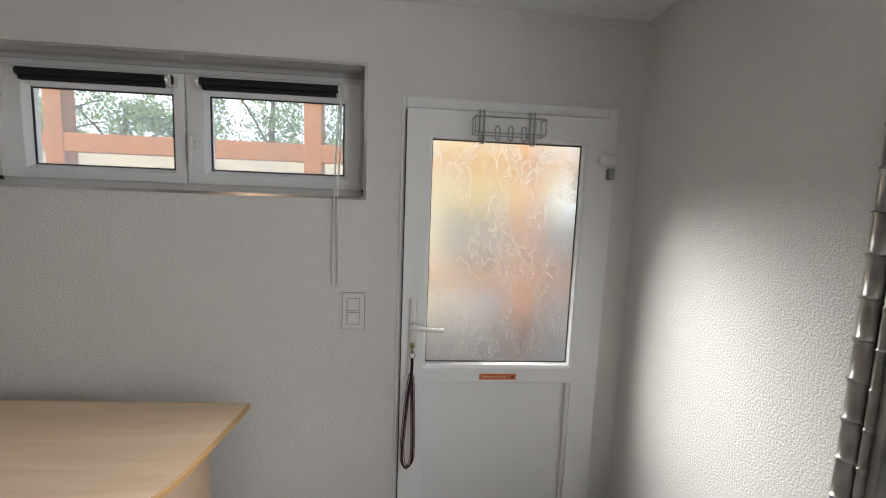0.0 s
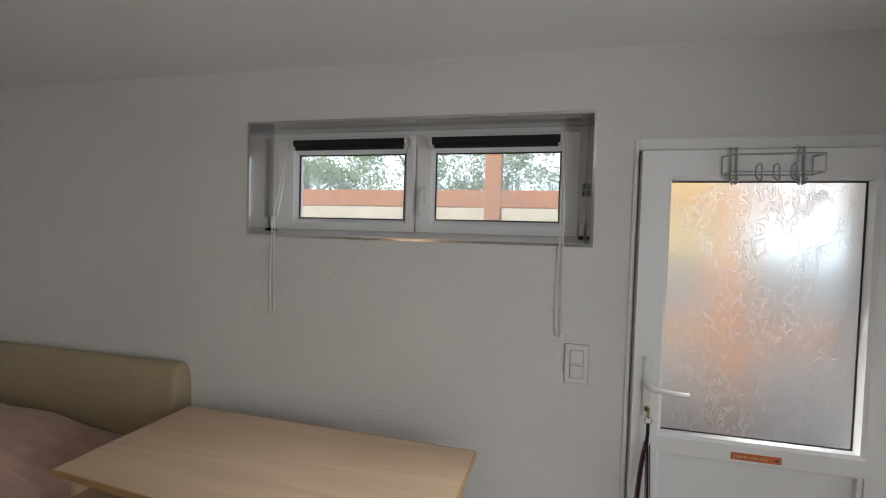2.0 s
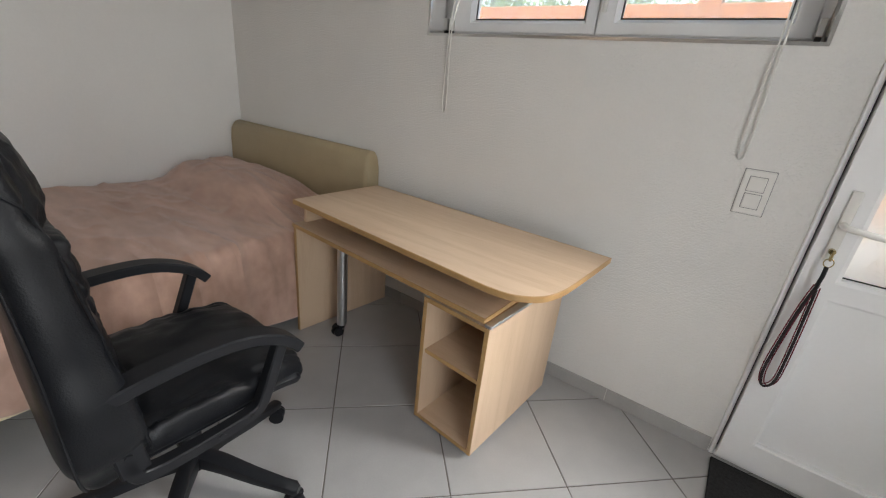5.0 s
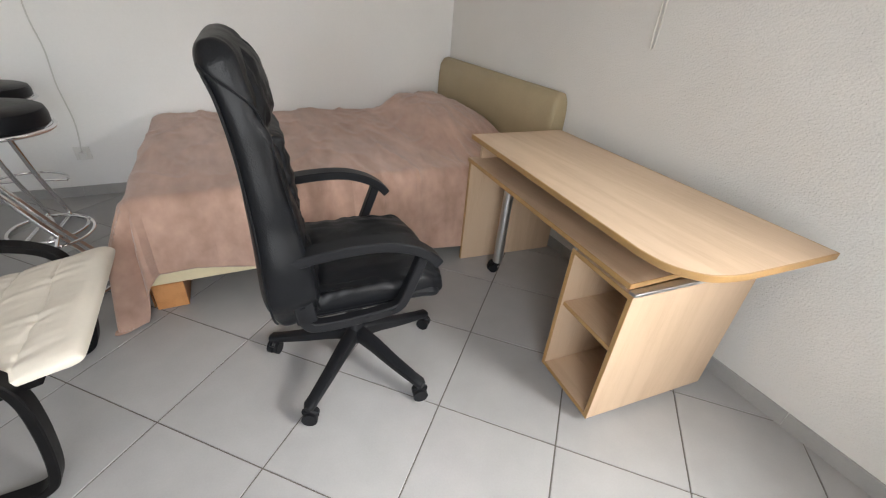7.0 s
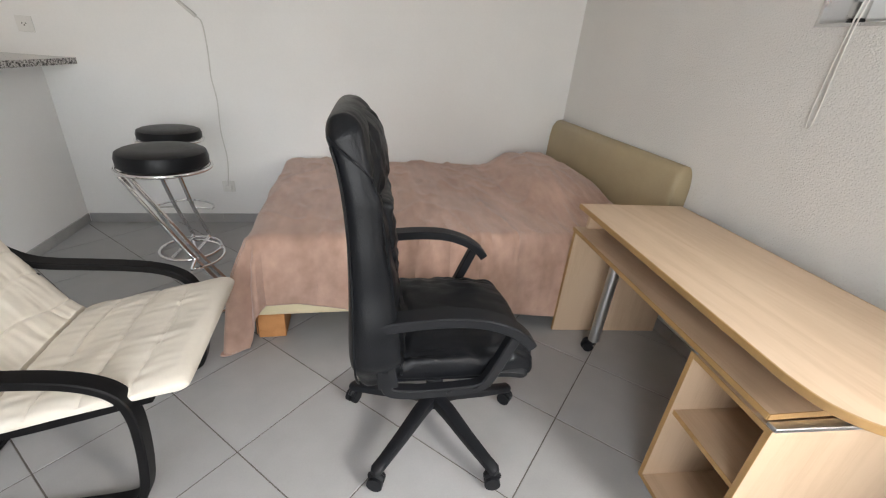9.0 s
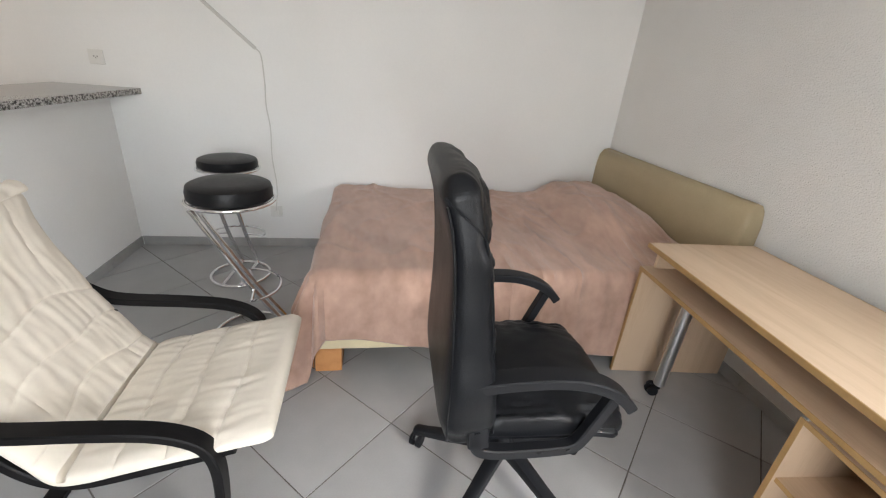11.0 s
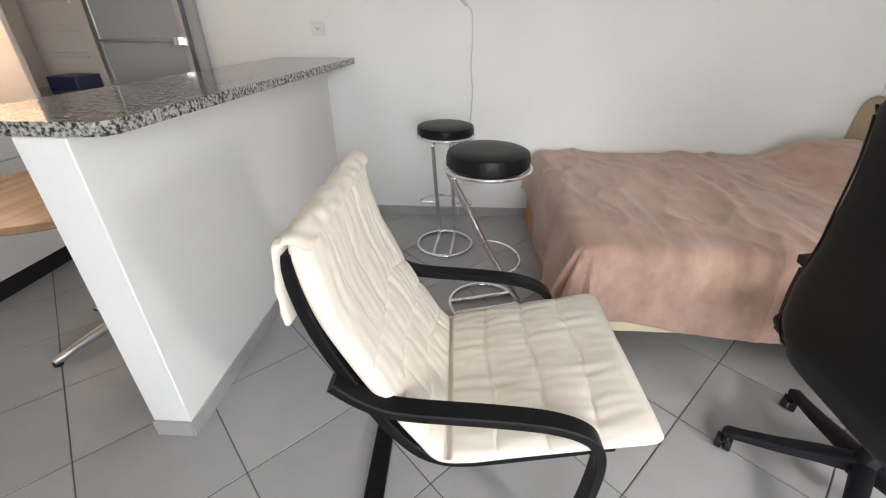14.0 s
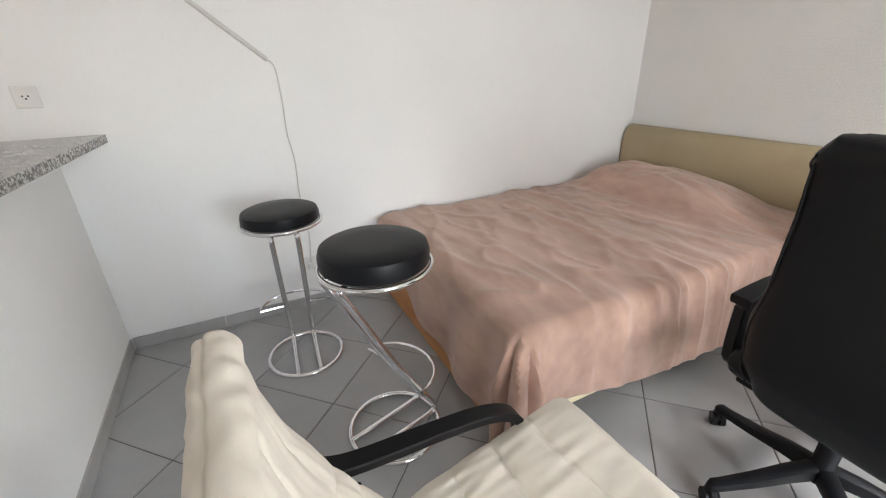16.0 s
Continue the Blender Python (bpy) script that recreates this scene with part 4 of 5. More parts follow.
# ---- office chair ----
chair = thing("office_chair", pose(-1.258, 0.118, 0, 0, 0, -2), "high-backed black leather office chair with plastic arms and star base", "office chair")
BASE_TURN = 28.6 + 2
BASE_X, SEAT_X = -0.055, -0.04
for k in range(5):
    a = radians(BASE_TURN + 72 * k)
    c, s = math.cos(a), math.sin(a)
    bm = bmesh.new()
    rings = []
    for r, z, w, h in ((0.03, 0.135, 0.027, 0.03), (0.1, 0.125, 0.026, 0.026), (0.2, 0.1, 0.023, 0.021), (0.3, 0.082, 0.02, 0.017), (0.335, 0.078, 0.02, 0.017), (0.347, 0.075, 0.012, 0.01)):
        ring = []
        for q in range(10):
            b = 2 * math.pi * q / 10
            u, v = w * math.copysign(abs(math.cos(b)) ** 0.6, math.cos(b)), h * math.copysign(abs(math.sin(b)) ** 0.6, math.sin(b))
            ring.append(bm.verts.new((BASE_X + r * c - u * s, r * s + u * c, z + v)))
        rings.append(ring)
    for p, q in zip(rings, rings[1:]):
        for i in range(10):
            bm.faces.new((p[i], p[(i + 1) % 10], q[(i + 1) % 10], q[i]))
    bm.faces.new(rings[0]), bm.faces.new(rings[-1])
    spoke = part("base_arm", bm, "black_plastic", chair, smooth=True)
    px, py = BASE_X + 0.332 * c, 0.332 * s
    bm = bmesh.new()
    sw_a = a + (0.9, 2.2, -0.6, 1.4, -1.2)[k]
    ux, uy = math.cos(sw_a), math.sin(sw_a)
    for o in (-0.022, 0.005):
        add_tube(bm, [(px - uy * o, py + ux * o, 0.027), (px - uy * (o + 0.017), py + ux * (o + 0.017), 0.027)], 0.027, 18)
    add_tube(bm, smooth_path([(px - ux * 0.02, py - uy * 0.02, 0.04), (px, py, 0.056), (px + ux * 0.022, py + uy * 0.022, 0.044)], 4), 0.012, 8)
    part("caster", bm, "black_plastic", spoke, "black twin wheel caster", smooth=True)
part("gas_column", lathe([(0, 0.1), (0.036, 0.1), (0.038, 0.155), (0.03, 0.165), (0.03, 0.29), (0.022, 0.3), (0.022, 0.37), (0, 0.37)], 24), "black_plastic", chair, smooth=True, m=pose(BASE_X, 0, 0))
part("seat_mechanism", box(-0.12, 0.09, -0.16, 0.1, 0.365, 0.437, 0.01, 2), "black_plastic", chair)


def gathers(s, x):
    return 0.01 * noise.noise(Vector((s * 9, x * 3.2, 1.0))) + 0.014 * abs(noise.noise(Vector((s * 7, x * 9, 4.0)))) * (0.35 + abs(x)) + 0.006 * noise.noise(Vector((s * 22, x * 7, 8.0)))


def seat_relief(s, x):
    edge = max(0.0, (abs(x) - 0.5) / 0.5)
    g = gathers(s, x) * (0.3 + 0.5 * edge)
    g += 0.006 * edge * abs(math.sin(s * 52 + 2.5 * noise.noise(Vector((s * 5, x * 3, 7))))) ** 2
    g -= 0.01 * math.exp(-((s - 0.15 + 0.03 * abs(x)) / 0.01) ** 2)
    return g + 0.014 * (1 - x * x)


path = [(p.y, p.z) for p in smooth_path([(0, -0.27, 0.505), (0, -0.13, 0.492), (0, 0.04, 0.49), (0, 0.14, 0.49), (0, 0.2, 0.476), (0, 0.232, 0.45), (0, 0.238, 0.435)], 14)]
part("seat", cushion(path, lambda u: 0.49 - 0.05 * max(0, u - 0.7) / 0.3, 0.095, seat_relief, 110, 0.3, 0.05), "leather", chair, smooth=True, m=pose(SEAT_X, 0, 0))
bm = bmesh.new()
add_box(bm, -0.215, 0.215, -0.24, 0.2, 0.432, 0.452, 0.008, 2)
part("seat_pan", bm, "black_plastic", chair, smooth=True, m=pose(SEAT_X, 0, 0))
path = [(p.y, p.z) for p in smooth_path([(0, -0.26, 0.474), (0, 0.0, 0.47), (0, 0.15, 0.468), (0, 0.215, 0.458), (0, 0.232, 0.448)], 10)]
part("seat_border", cushion(path, 0.485, 0.045, None, 48, 0.2, 0.03), "leather", chair, "smooth black leather border under the seat cushion", smooth=True, m=pose(SEAT_X, 0, 0))


def back_relief(s, x):
    """Channels, the head roll and gathered folds on the front of the back."""
    g = gathers(s, x) * 0.8
    for c in (-0.52, 0.52):
        g -= 0.014 * math.exp(-((x - c) / 0.045) ** 2) * (1 if s < 0.62 else 0)
    for c in (0.16, 0.3, 0.44, 0.64):
        g -= (0.01 if c < 0.6 else 0.022 * (1 - 0.6 * x * x)) * math.exp(-((s - c) / (0.016 if c < 0.6 else 0.03)) ** 2) * (1 if abs(x) < 0.55 or c > 0.6 else 0.25)
    return g + 0.01 * math.exp(-((s - 0.76) / 0.08) ** 2)


bp = smooth_path([(0, -0.19, 0.415), (0, -0.212, 0.48), (0, -0.225, 0.58), (0, -0.232, 0.7), (0, -0.242, 0.83), (0, -0.256, 0.96), (0, -0.274, 1.06), (0, -0.297, 1.14), (0, -0.318, 1.186)], 13)
path = [(p.y, p.z) for p in bp][::-1]


def back_width(u):
    """Width from the top (0) down to the tail (1)."""
    k = [(0.0, 0.385), (0.06, 0.432), (0.25, 0.458), (0.5, 0.484), (0.68, 0.524), (0.8, 0.51), (0.92, 0.42), (1.0, 0.31)]
    for (a, wa), (b, wb) in zip(k, k[1:]):
        if u <= b:
            f = (u - a) / (b - a)
            f = f * f * (3 - 2 * f)
            return wa + (wb - wa) * f
    return k[-1][1]


def back_depth(u):
    """Thin at the head, deep at the loins."""
    return 0.082 + 0.07 * max(0.0, min(1.0, (u - 0.2) / 0.6)) - 0.03 * max(0.0, (u - 0.85) / 0.15)


def back_relief_down(s, x):
    return back_relief(0.8 - s, x)


# the upper face of the pad looks forward, so the path runs from top to bottom
back = part("backrest", cushion(path, back_width, back_depth, back_relief_down, 72, 0.22, 0.05), "leather", chair, smooth=True)
for x in (-1, 1):
    for dy, start in ((0.405, 9), (-0.392, 14)):
        seam = []
        for i in range(start, len(path) - 14):
            (ya, za), (yb, zb) = path[i - 1], path[i + 1]
            d = math.hypot(yb - ya, zb - za)
            u = i / (len(path) - 1)
            f = min(1.0, (i - start) / 20)
            k = dy if dy < 0 else -0.36 + (dy + 0.36) * f * f * (3 - 2 * f)
            off = k * back_depth(u)
            seam.append((x * back_width(u) * (0.502 - 0.04 * (k / 0.4) ** 2), path[i][0] + off * (za - zb) / d, path[i][1] + off * (yb - ya) / d))
        part("piping", tube(seam, 0.0032, 6), "leather", back, smooth=True)


def along_back(z0, z1, forward):
    """The stretch of the back between two heights, set forward of its middle."""
    out = []
    for k in range(1, len(path) - 1):
        (ya, za), (yb, zb) = path[k - 1], path[k + 1]
        if z0 <= path[k][1] <= z1:
            d = math.hypot(yb - ya, zb - za)
            out.append((path[k][0] + forward * (za - zb) / d, path[k][1] + forward * (yb - ya) / d))
    return out


def ruched(s, x):
    """Gathered cross ribs, pinched at both edges."""
    rib = abs(math.sin(math.pi * s / 0.046 + 1.2 * noise.noise(Vector((s * 6, x * 2, 2)))))
    return 0.011 * rib ** 0.6 * (0.4 + 0.6 * abs(x)) + 0.006 * noise.noise(Vector((s * 25, x * 9, 5)))


def pillow_folds(s, x):
    pull = noise.noise(Vector((s * 8, x * 11, 3))) * 0.016 * abs(s - 0.1) / 0.1
    return pull + 0.02 * (1 - x * x) * math.sin(math.pi * min(1, s / 0.2)) + 0.004 * noise.noise(Vector((s * 40, x * 14, 1)))


part("ruched_panel", cushion(along_back(0.53, 0.985, 0.04), 0.27, 0.05, ruched, 72, 0.3, 0.03), "leather", back, "gathered black leather centre panel", smooth=True)
part("head_pillow", cushion(along_back(0.985, 1.168, 0.026), 0.34, 0.066, pillow_folds, 84, 0.42, 0.06), "leather", back, "puffed black leather head pillow", smooth=True)


def armrest(x):
    """A long pad with a square rear end, a broad rear post, a bar under the seat and a slanting front strut."""
    def bent(points, width, thick, at):
        bm = strip([(p.y, p.z) for p in smooth_path([(0, y, z) for y, z in points], 6)], width, thick)
        bmesh.ops.translate(bm, verts=bm.verts, vec=(at + SEAT_X, 0, 0))
        return bm

    arm = part("armrest", bent([(-0.228, 0.684), (-0.14, 0.696), (-0.04, 0.702), (0.045, 0.696), (0.118, 0.673), (0.17, 0.64), (0.198, 0.61)], 0.058, 0.03, x), "black_plastic", chair, smooth=True)
    part("rear_post", bent([(-0.2, 0.662), (-0.2, 0.57), (-0.192, 0.48)], 0.034, 0.056, x * 0.985), "black_plastic", arm, smooth=True)
    part("arm_support", bent([(-0.205, 0.52), (-0.195, 0.472), (-0.17, 0.453), (-0.1, 0.447), (0.02, 0.452), (0.075, 0.462), (0.098, 0.49), (0.126, 0.56), (0.156, 0.638)], 0.034, 0.032, x * 0.985), "black_plastic", arm, smooth=True)
    for y, z in ((-0.2, 0.53), (-0.192, 0.6), (-0.02, 0.45), (0.06, 0.458)):
        part("bolt", tube([(x * 1.03 + SEAT_X, y, z), (x * 1.058 + SEAT_X, y, z)], 0.008, 10), "black_plastic", arm)


for x in (-0.27, 0.27):
    armrest(x)

# ---- bentwood armchair ----
arm_chair = thing("bentwood_armchair", pose(-1.412, -1.0, 0, 0, 0, 1.5), "black bentwood cantilever armchair with quilted cream cushion", "armchair")


def Q(points, steps=8):
    return [(p.y, p.z) for p in smooth_path([(0, y + 1.0, z) for y, z in points], steps)]


HALF = 0.296
side_pts = [(-1.39, 0.618), (-1.342, 0.576), (-1.282, 0.543), (-1.205, 0.529), (-1.04, 0.518), (-0.91, 0.503), (-0.832, 0.476), (-0.788, 0.436), (-0.77, 0.372), (-0.77, 0.28), (-0.78, 0.17), (-0.796, 0.08), (-0.82, 0.033), (-0.875, 0.014), (-1.04, 0.013), (-1.25, 0.013), (-1.4, 0.014)]
rail_pts = [(-1.446, 0.925), (-1.442, 0.86), (-1.428, 0.78), (-1.397, 0.685), (-1.348, 0.575), (-1.285, 0.455), (-1.225, 0.37), (-1.165, 0.328), (-1.09, 0.32), (-0.95, 0.348), (-0.73, 0.4)]
for x in (-HALF, HALF):
    bm = strip(Q(side_pts), 0.052, 0.026)
    bmesh.ops.translate(bm, verts=bm.verts, vec=(x, 0, 0))
    part("arm_frame", bm, "black_wood", arm_chair, smooth=True)
    bm = strip(Q(rail_pts), 0.034, 0.03)
    bmesh.ops.translate(bm, verts=bm.verts, vec=(x * 0.905, 0, 0))
    part("seat_rail", bm, "black_wood", arm_chair, smooth=True)
part("floor_bar", box(-HALF + 0.03, HALF - 0.03, -0.395, -0.335, 0.002, 0.026, 0.004), "black_wood", arm_chair)
part("cross_bar", box(-HALF + 0.03, HALF - 0.03, -0.3, -0.24, 0.492, 0.512, 0.004), "black_wood", arm_chair)
part("cross_bar", box(-HALF + 0.03, HALF - 0.03, 0.185, 0.209, 0.375, 0.425, 0.004), "black_wood", arm_chair)
part("top_rail", box(-HALF * 0.84, HALF * 0.84, -0.454, -0.438, 0.84, 0.92, 0.004), "black_wood", arm_chair)
for k in range(5):
    y = -0.405 + k * 0.045
    z = 0.72 - k * 0.08
    part("back_slat", box(-HALF * 0.84, HALF * 0.84, y - 0.008, y + 0.002, z, z + 0.045, 0.002), "black_wood", arm_chair)


def quilt(s, x):
    """Stitched lines: long channels down the back, cross channels on the seat, and soft wrinkles along the seams."""
    g = 0.006 * noise.noise(Vector((s * 5, x * 2.0, 0)))
    wrinkle = noise.noise(Vector((s * 22, x * 5, 3))) * 0.0014 + noise.noise(Vector((s * 11, x * 12, 6))) * 0.003
    if s < 0.66:
        for c in (-0.66, -0.24, 0.24, 0.66):
            line = c * (1 - 0.12 * math.sin(s * 4))
            d = abs(x - line)
            g -= 0.003 * math.exp(-(d / 0.01) ** 2) + 0.0018 * math.exp(-(d / 0.07) ** 2)
            wrinkle *= 1 + 0.5 * math.exp(-(d / 0.1) ** 2)
        for c in (0.32, 0.44, 0.56):
            line = c + 0.05 * (x * x) + 0.012 * math.sin(x * 5 + c * 20)
            g -= (0.005 * math.exp(-((s - line) / 0.004) ** 2) + 0.005 * math.exp(-((s - line) / 0.022) ** 2)) * min(1, max(0, (s - 0.25) / 0.06))
    elif s > 0.74:
        for c in (0.815, 0.945, 1.075):
            d = abs(s - c - 0.008 * math.sin(x * 4 + c * 7))
            g -= 0.006 * math.exp(-(d / 0.004) ** 2) + 0.006 * math.exp(-(d / 0.024) ** 2)
            wrinkle *= 1 + 1.2 * math.exp(-(d / 0.03) ** 2)
    g -= 0.035 * math.exp(-((s - 0.685) / 0.011) ** 2)
    return 0.72 * g + 0.9 * wrinkle


cpts = [(-1.434, 0.947), (-1.42, 0.916), (-1.408, 0.848), (-1.388, 0.77), (-1.352, 0.685), (-1.3, 0.58), (-1.237, 0.465), (-1.19, 0.388), (-1.162, 0.352), (-1.13, 0.345), (-1.07, 0.358), (-0.95, 0.386), (-0.8, 0.417), (-0.675, 0.442), (-0.625, 0.445)]
cush = part("cushion", cushion(Q(cpts, 30), lambda u: 0.556 + 0.028 * max(0.0, min(1.0, (u - 0.5) / 0.12)), 0.064, quilt, 240, 0.3, 0.045), "cream", arm_chair, "quilted cream cotton cushion", smooth=True, m=pose(0.008, 0, 0))
hood = [(-1.393, 0.937), (-1.418, 0.958), (-1.448, 0.949), (-1.461, 0.912), (-1.465, 0.84), (-1.464, 0.76)]
part("hood_flap", cushion(Q(hood[::-1], 18), 0.58, 0.022, lambda s, x: 0.008 * noise.noise(Vector((s * 18, x * 4, 7))) + 0.007 * noise.noise(Vector((s * 30, x * 9, 3))) - 0.007 * math.exp(-((s - 0.2) / 0.005) ** 2), 120, 0.25, 0.02), "cream", cush, "cushion flap folded over the back", smooth=True)
for x in (-0.272, 0.272):
    part("piping", tube([(x, y, z - 0.01) for y, z in Q(cpts, 6)[4:-6]], 0.004, 6), "cream", cush, smooth=True)


# ---- bar stools ----
def bar_stool(m, top, seat_r, thick, shift, label):
    """Z-shaped stool: seat ring at the back top, twin tubes run forward and down, then back along the floor ring."""
    st = thing("bar_stool", m, label, "bar stool", "bar stools by the half wall")
    part("seat", lathe([(0, top - thick), (seat_r * 0.9, top - thick), (seat_r, top - thick * 0.8), (seat_r * 1.01, top - thick * 0.4), (seat_r * 0.97, top - thick * 0.1), (seat_r * 0.88, top), (seat_r * 0.5, top + 0.004), (0, top + 0.005)], 48), "leather", st, "round black leatherette seat", smooth=True)
    z = top - thick + 0.002
    ring = [(seat_r * 1.035 * math.cos(a), seat_r * 1.035 * math.sin(a), z) for a in (2 * math.pi * k / 48 for k in range(48))]
    part("seat_ring", tube(ring, 0.0088, 10, True), "chrome", st, smooth=True)
    bx = shift
    ring = [(bx + 0.178 * math.cos(a), 0.178 * math.sin(a), 0.012) for a in (2 * math.pi * k / 48 for k in range(48))]
    part("floor_ring", tube(ring, 0.011, 10, True), "chrome", st, smooth=True)
    for y in (-0.052, 0.052):
        line = [(seat_r * 0.7, y, z - 0.012), (-0.1, y, z - 0.012), (-0.15, y, z - 0.016), (-0.165, y, z - 0.03), (-0.15, y, z - 0.06), (bx + 0.01, y, 0.32), (bx + 0.15, y, 0.075), (bx + 0.168, y, 0.045), (bx + 0.16, y, 0.022), (bx + 0.13, y, 0.014), (bx, y, 0.014), (bx - 0.165, y, 0.014)]
        part("frame_tube", tube(smooth_path(line, 5), 0.0122, 12), "chrome", st, smooth=True)
    rest = [(bx + 0.015 + 0.145 * math.cos(a), 0.168 * math.sin(a), 0.292) for a in (math.pi * (k / 20 - 0.5) for k in range(21))]
    bm = tube([(bx + 0.03, -0.05, 0.292)] + rest + [(bx + 0.03, 0.05, 0.292)], 0.0065, 8)
    part("foot_rest", bm, "chrome", st, smooth=True)
    return st


bar_stool(pose(-2.225, -1.01, 0, 0, 0, 106), 0.828, 0.181, 0.08, 0.02, "chrome bar stool with a thick round black seat")
bar_stool(pose(-2.905, -1.23, 0, 0, 0, 176), 0.784, 0.166, 0.062, -0.02, "chrome bar stool with a round black seat near the wall")

# ---- bar counter ----
cnt_out = [(XW + 0.002, -2.35), (-1.4, -2.42)] + [(-1.396, -2.2), (-1.398, -1.99), (-1.408, -1.962), (-1.44, -1.945), (XW + 0.002, -1.852)]
counter = part("bar_counter", plate(cnt_out, 1.065, 1.1), "granite")
tagged(counter, "polished grey speckled granite bar counter on the half wall", "counter")

# sockets and cable on the west wall
def wall_socket(y, z, size):
    so = thing("wall_socket", pose(XW, y, z), "white flush wall socket", "socket", "wall sockets")
    # slightly darker border, added for the shade at the plate's edge
    part("shade_rim", box(0, 0.004, -size / 2 - 0.0012, size / 2 + 0.0012, -size / 2 - 0.0012, size / 2 + 0.0012, 0.001), "cable", so)
    part("cover_plate", box(0, 0.009, -size / 2, size / 2, -size / 2, size / 2, 0.003, 2), "white_plastic", so)
    bm = tube([(0.0088, 0, 0), (0.0102, 0, 0)], size * 0.26, 6)
    part("insert", bm, "white_plastic", so)
    bm = bmesh.new()
    for a, b in ((-0.009, 0.004), (0.009, 0.004), (0.0, -0.006)):
        add_tube(bm, [(0.0098, a, b), (0.0112, a, b)], 0.0035, 8)
    part("contact_hole", bm, "gasket", so)
    return so


wall_socket(-2.066, 1.265, 0.082)
wall_socket(-1.085, 0.285, 0.08)
cab_line = thing("surface_cable", pose(XW, -1.126, 1.392), "white cable run in trunking, then loose down to the socket", "cable")
d = Vector((0, -0.3, 0.255))
bm = bmesh.new()
add_tube(bm, [(0.008, 0, 0), (0.008, d.y * 3.3, d.z * 3.3)], 0.011, 8)
part("trunking", bm, "cable", cab_line, "white cable trunking")
part("flex", tube(smooth_path([(0.008, 0, 0), (0.009, 0.03, -0.04), (0.008, 0.038, -0.2), (0.01, 0.035, -0.35), (0.008, 0.05, -0.5), (0.01, 0.045, -0.7), (0.008, 0.06, -0.9), (0.02, 0.045, -1.08), (0.025, 0.041, -1.11)], 8), 0.0038, 8), "cable", cab_line, "thin loose flex", smooth=True)
part("plug", box(0.012, 0.04, 0.022, 0.06, -1.135, -1.095, 0.006, 2), "white_plastic", cab_line)

# ---- kitchen ----
def drawer_unit(x0, x1):
    u = thing("kitchen_drawer_unit", pose(x0, -3.53, 0), "white kitchen drawer unit on a black toe kick", "cabinet", "kitchen base units")
    w = x1 - x0
    part("toe_kick", box(0, w, -0.5, -0.02, 0, 0.1, 0), "black_kick", u, "black toe kick")
    part("carcass", box(0, w, -0.56, -0.021, 0.101, 0.86, 0), "white_front", u)
    for z0, z1 in ((0.105, 0.42), (0.425, 0.66), (0.665, 0.856)):
        dr = part("drawer_front", box(0.002, w - 0.002, -0.02, 0.0, z0, z1, 0.002), "white_front", u)
        part("handle", tube(smooth_path([(w / 2 - 0.06, 0.0, z1 - 0.04), (w / 2 - 0.055, 0.022, z1 - 0.04), (w / 2 + 0.055, 0.022, z1 - 0.04), (w / 2 + 0.06, 0.0, z1 - 0.04)], 3), 0.005, 8), "black_plastic", dr, "black bow handle")
    return u


drawer_unit(-2.56, -2.0)
drawer_unit(-1.998, -1.4)
drawer_unit(-1.398, -0.8)
tagged(part("kitchen_worktop", box(-2.56, -0.8, -4.095, -3.51, 0.861, 0.897, 0.004), "granite"), "dark speckled granite kitchen worktop", "worktop")

fr = thing("open_fridge", pose(-2.98, -3.45, 0), "white fridge standing open, its door full of metal racks", "fridge")
FW, FD, FH = 0.29, 0.6, 1.75
for nm, a in (("side_wall", (-FW, -FW + 0.035, -FD, 0, 0.03, FH)), ("side_wall", (FW - 0.035, FW, -FD, 0, 0.03, FH)), ("top_wall", (-FW + 0.0355, FW - 0.0355, -FD, 0, FH - 0.05, FH)), ("lower_body", (-FW + 0.0355, FW - 0.0355, -FD, -0.02, 0.03, 0.75)), ("back_wall", (-FW + 0.0355, FW - 0.0355, -FD, -0.42, 0.7505, FH - 0.0505))):
    part(nm, box(*a, 0.003), "fridge_liner", fr)
for sx in (-1, 1):
    for z in (0.95, 1.1, 1.25, 1.4):
        bm = bmesh.new()
        for dz in (0, 0.028):
            xa, xb = sorted((sx * (FW - 0.0355), sx * (FW - 0.052)))
            add_box(bm, xa, xb, -0.38, -0.08, z + dz, z + dz + 0.01, 0.003)
        part("shelf_ridge", bm, "fridge_liner", fr)
part("glass_shelf", box(-FW + 0.056, FW - 0.056, -0.4, -0.03, 0.928, 0.93, 0), "glass", fr)
part("feet", box(-FW + 0.02, FW - 0.02, -FD + 0.03, -0.03, 0, 0.029, 0.004), "black_plastic", fr)
bx2 = part("storage_box", box(-0.225, -0.03, -0.22, -0.035, 0.9305, 1.01, 0.004), "blue_box", fr, "dark blue plastic box")
lamp = new("worktop_lamp", bpy.data.lights.new("worktop_lamp", "POINT"))
lamp.data.energy, lamp.data.color, lamp.data.shadow_soft_size = 2.6, (1.0, 0.68, 0.42), 0.05
lamp.matrix_world = pose(-2.42, -3.72, 1.42)
fd = new("fridge_door")
fd.parent = fr
fd.matrix_basis = pose(-FW + 0.02, 0.005, 0, 0, 0, 97)
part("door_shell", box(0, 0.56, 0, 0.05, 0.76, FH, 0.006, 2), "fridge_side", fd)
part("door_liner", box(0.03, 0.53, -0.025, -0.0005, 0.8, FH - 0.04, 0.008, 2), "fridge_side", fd)
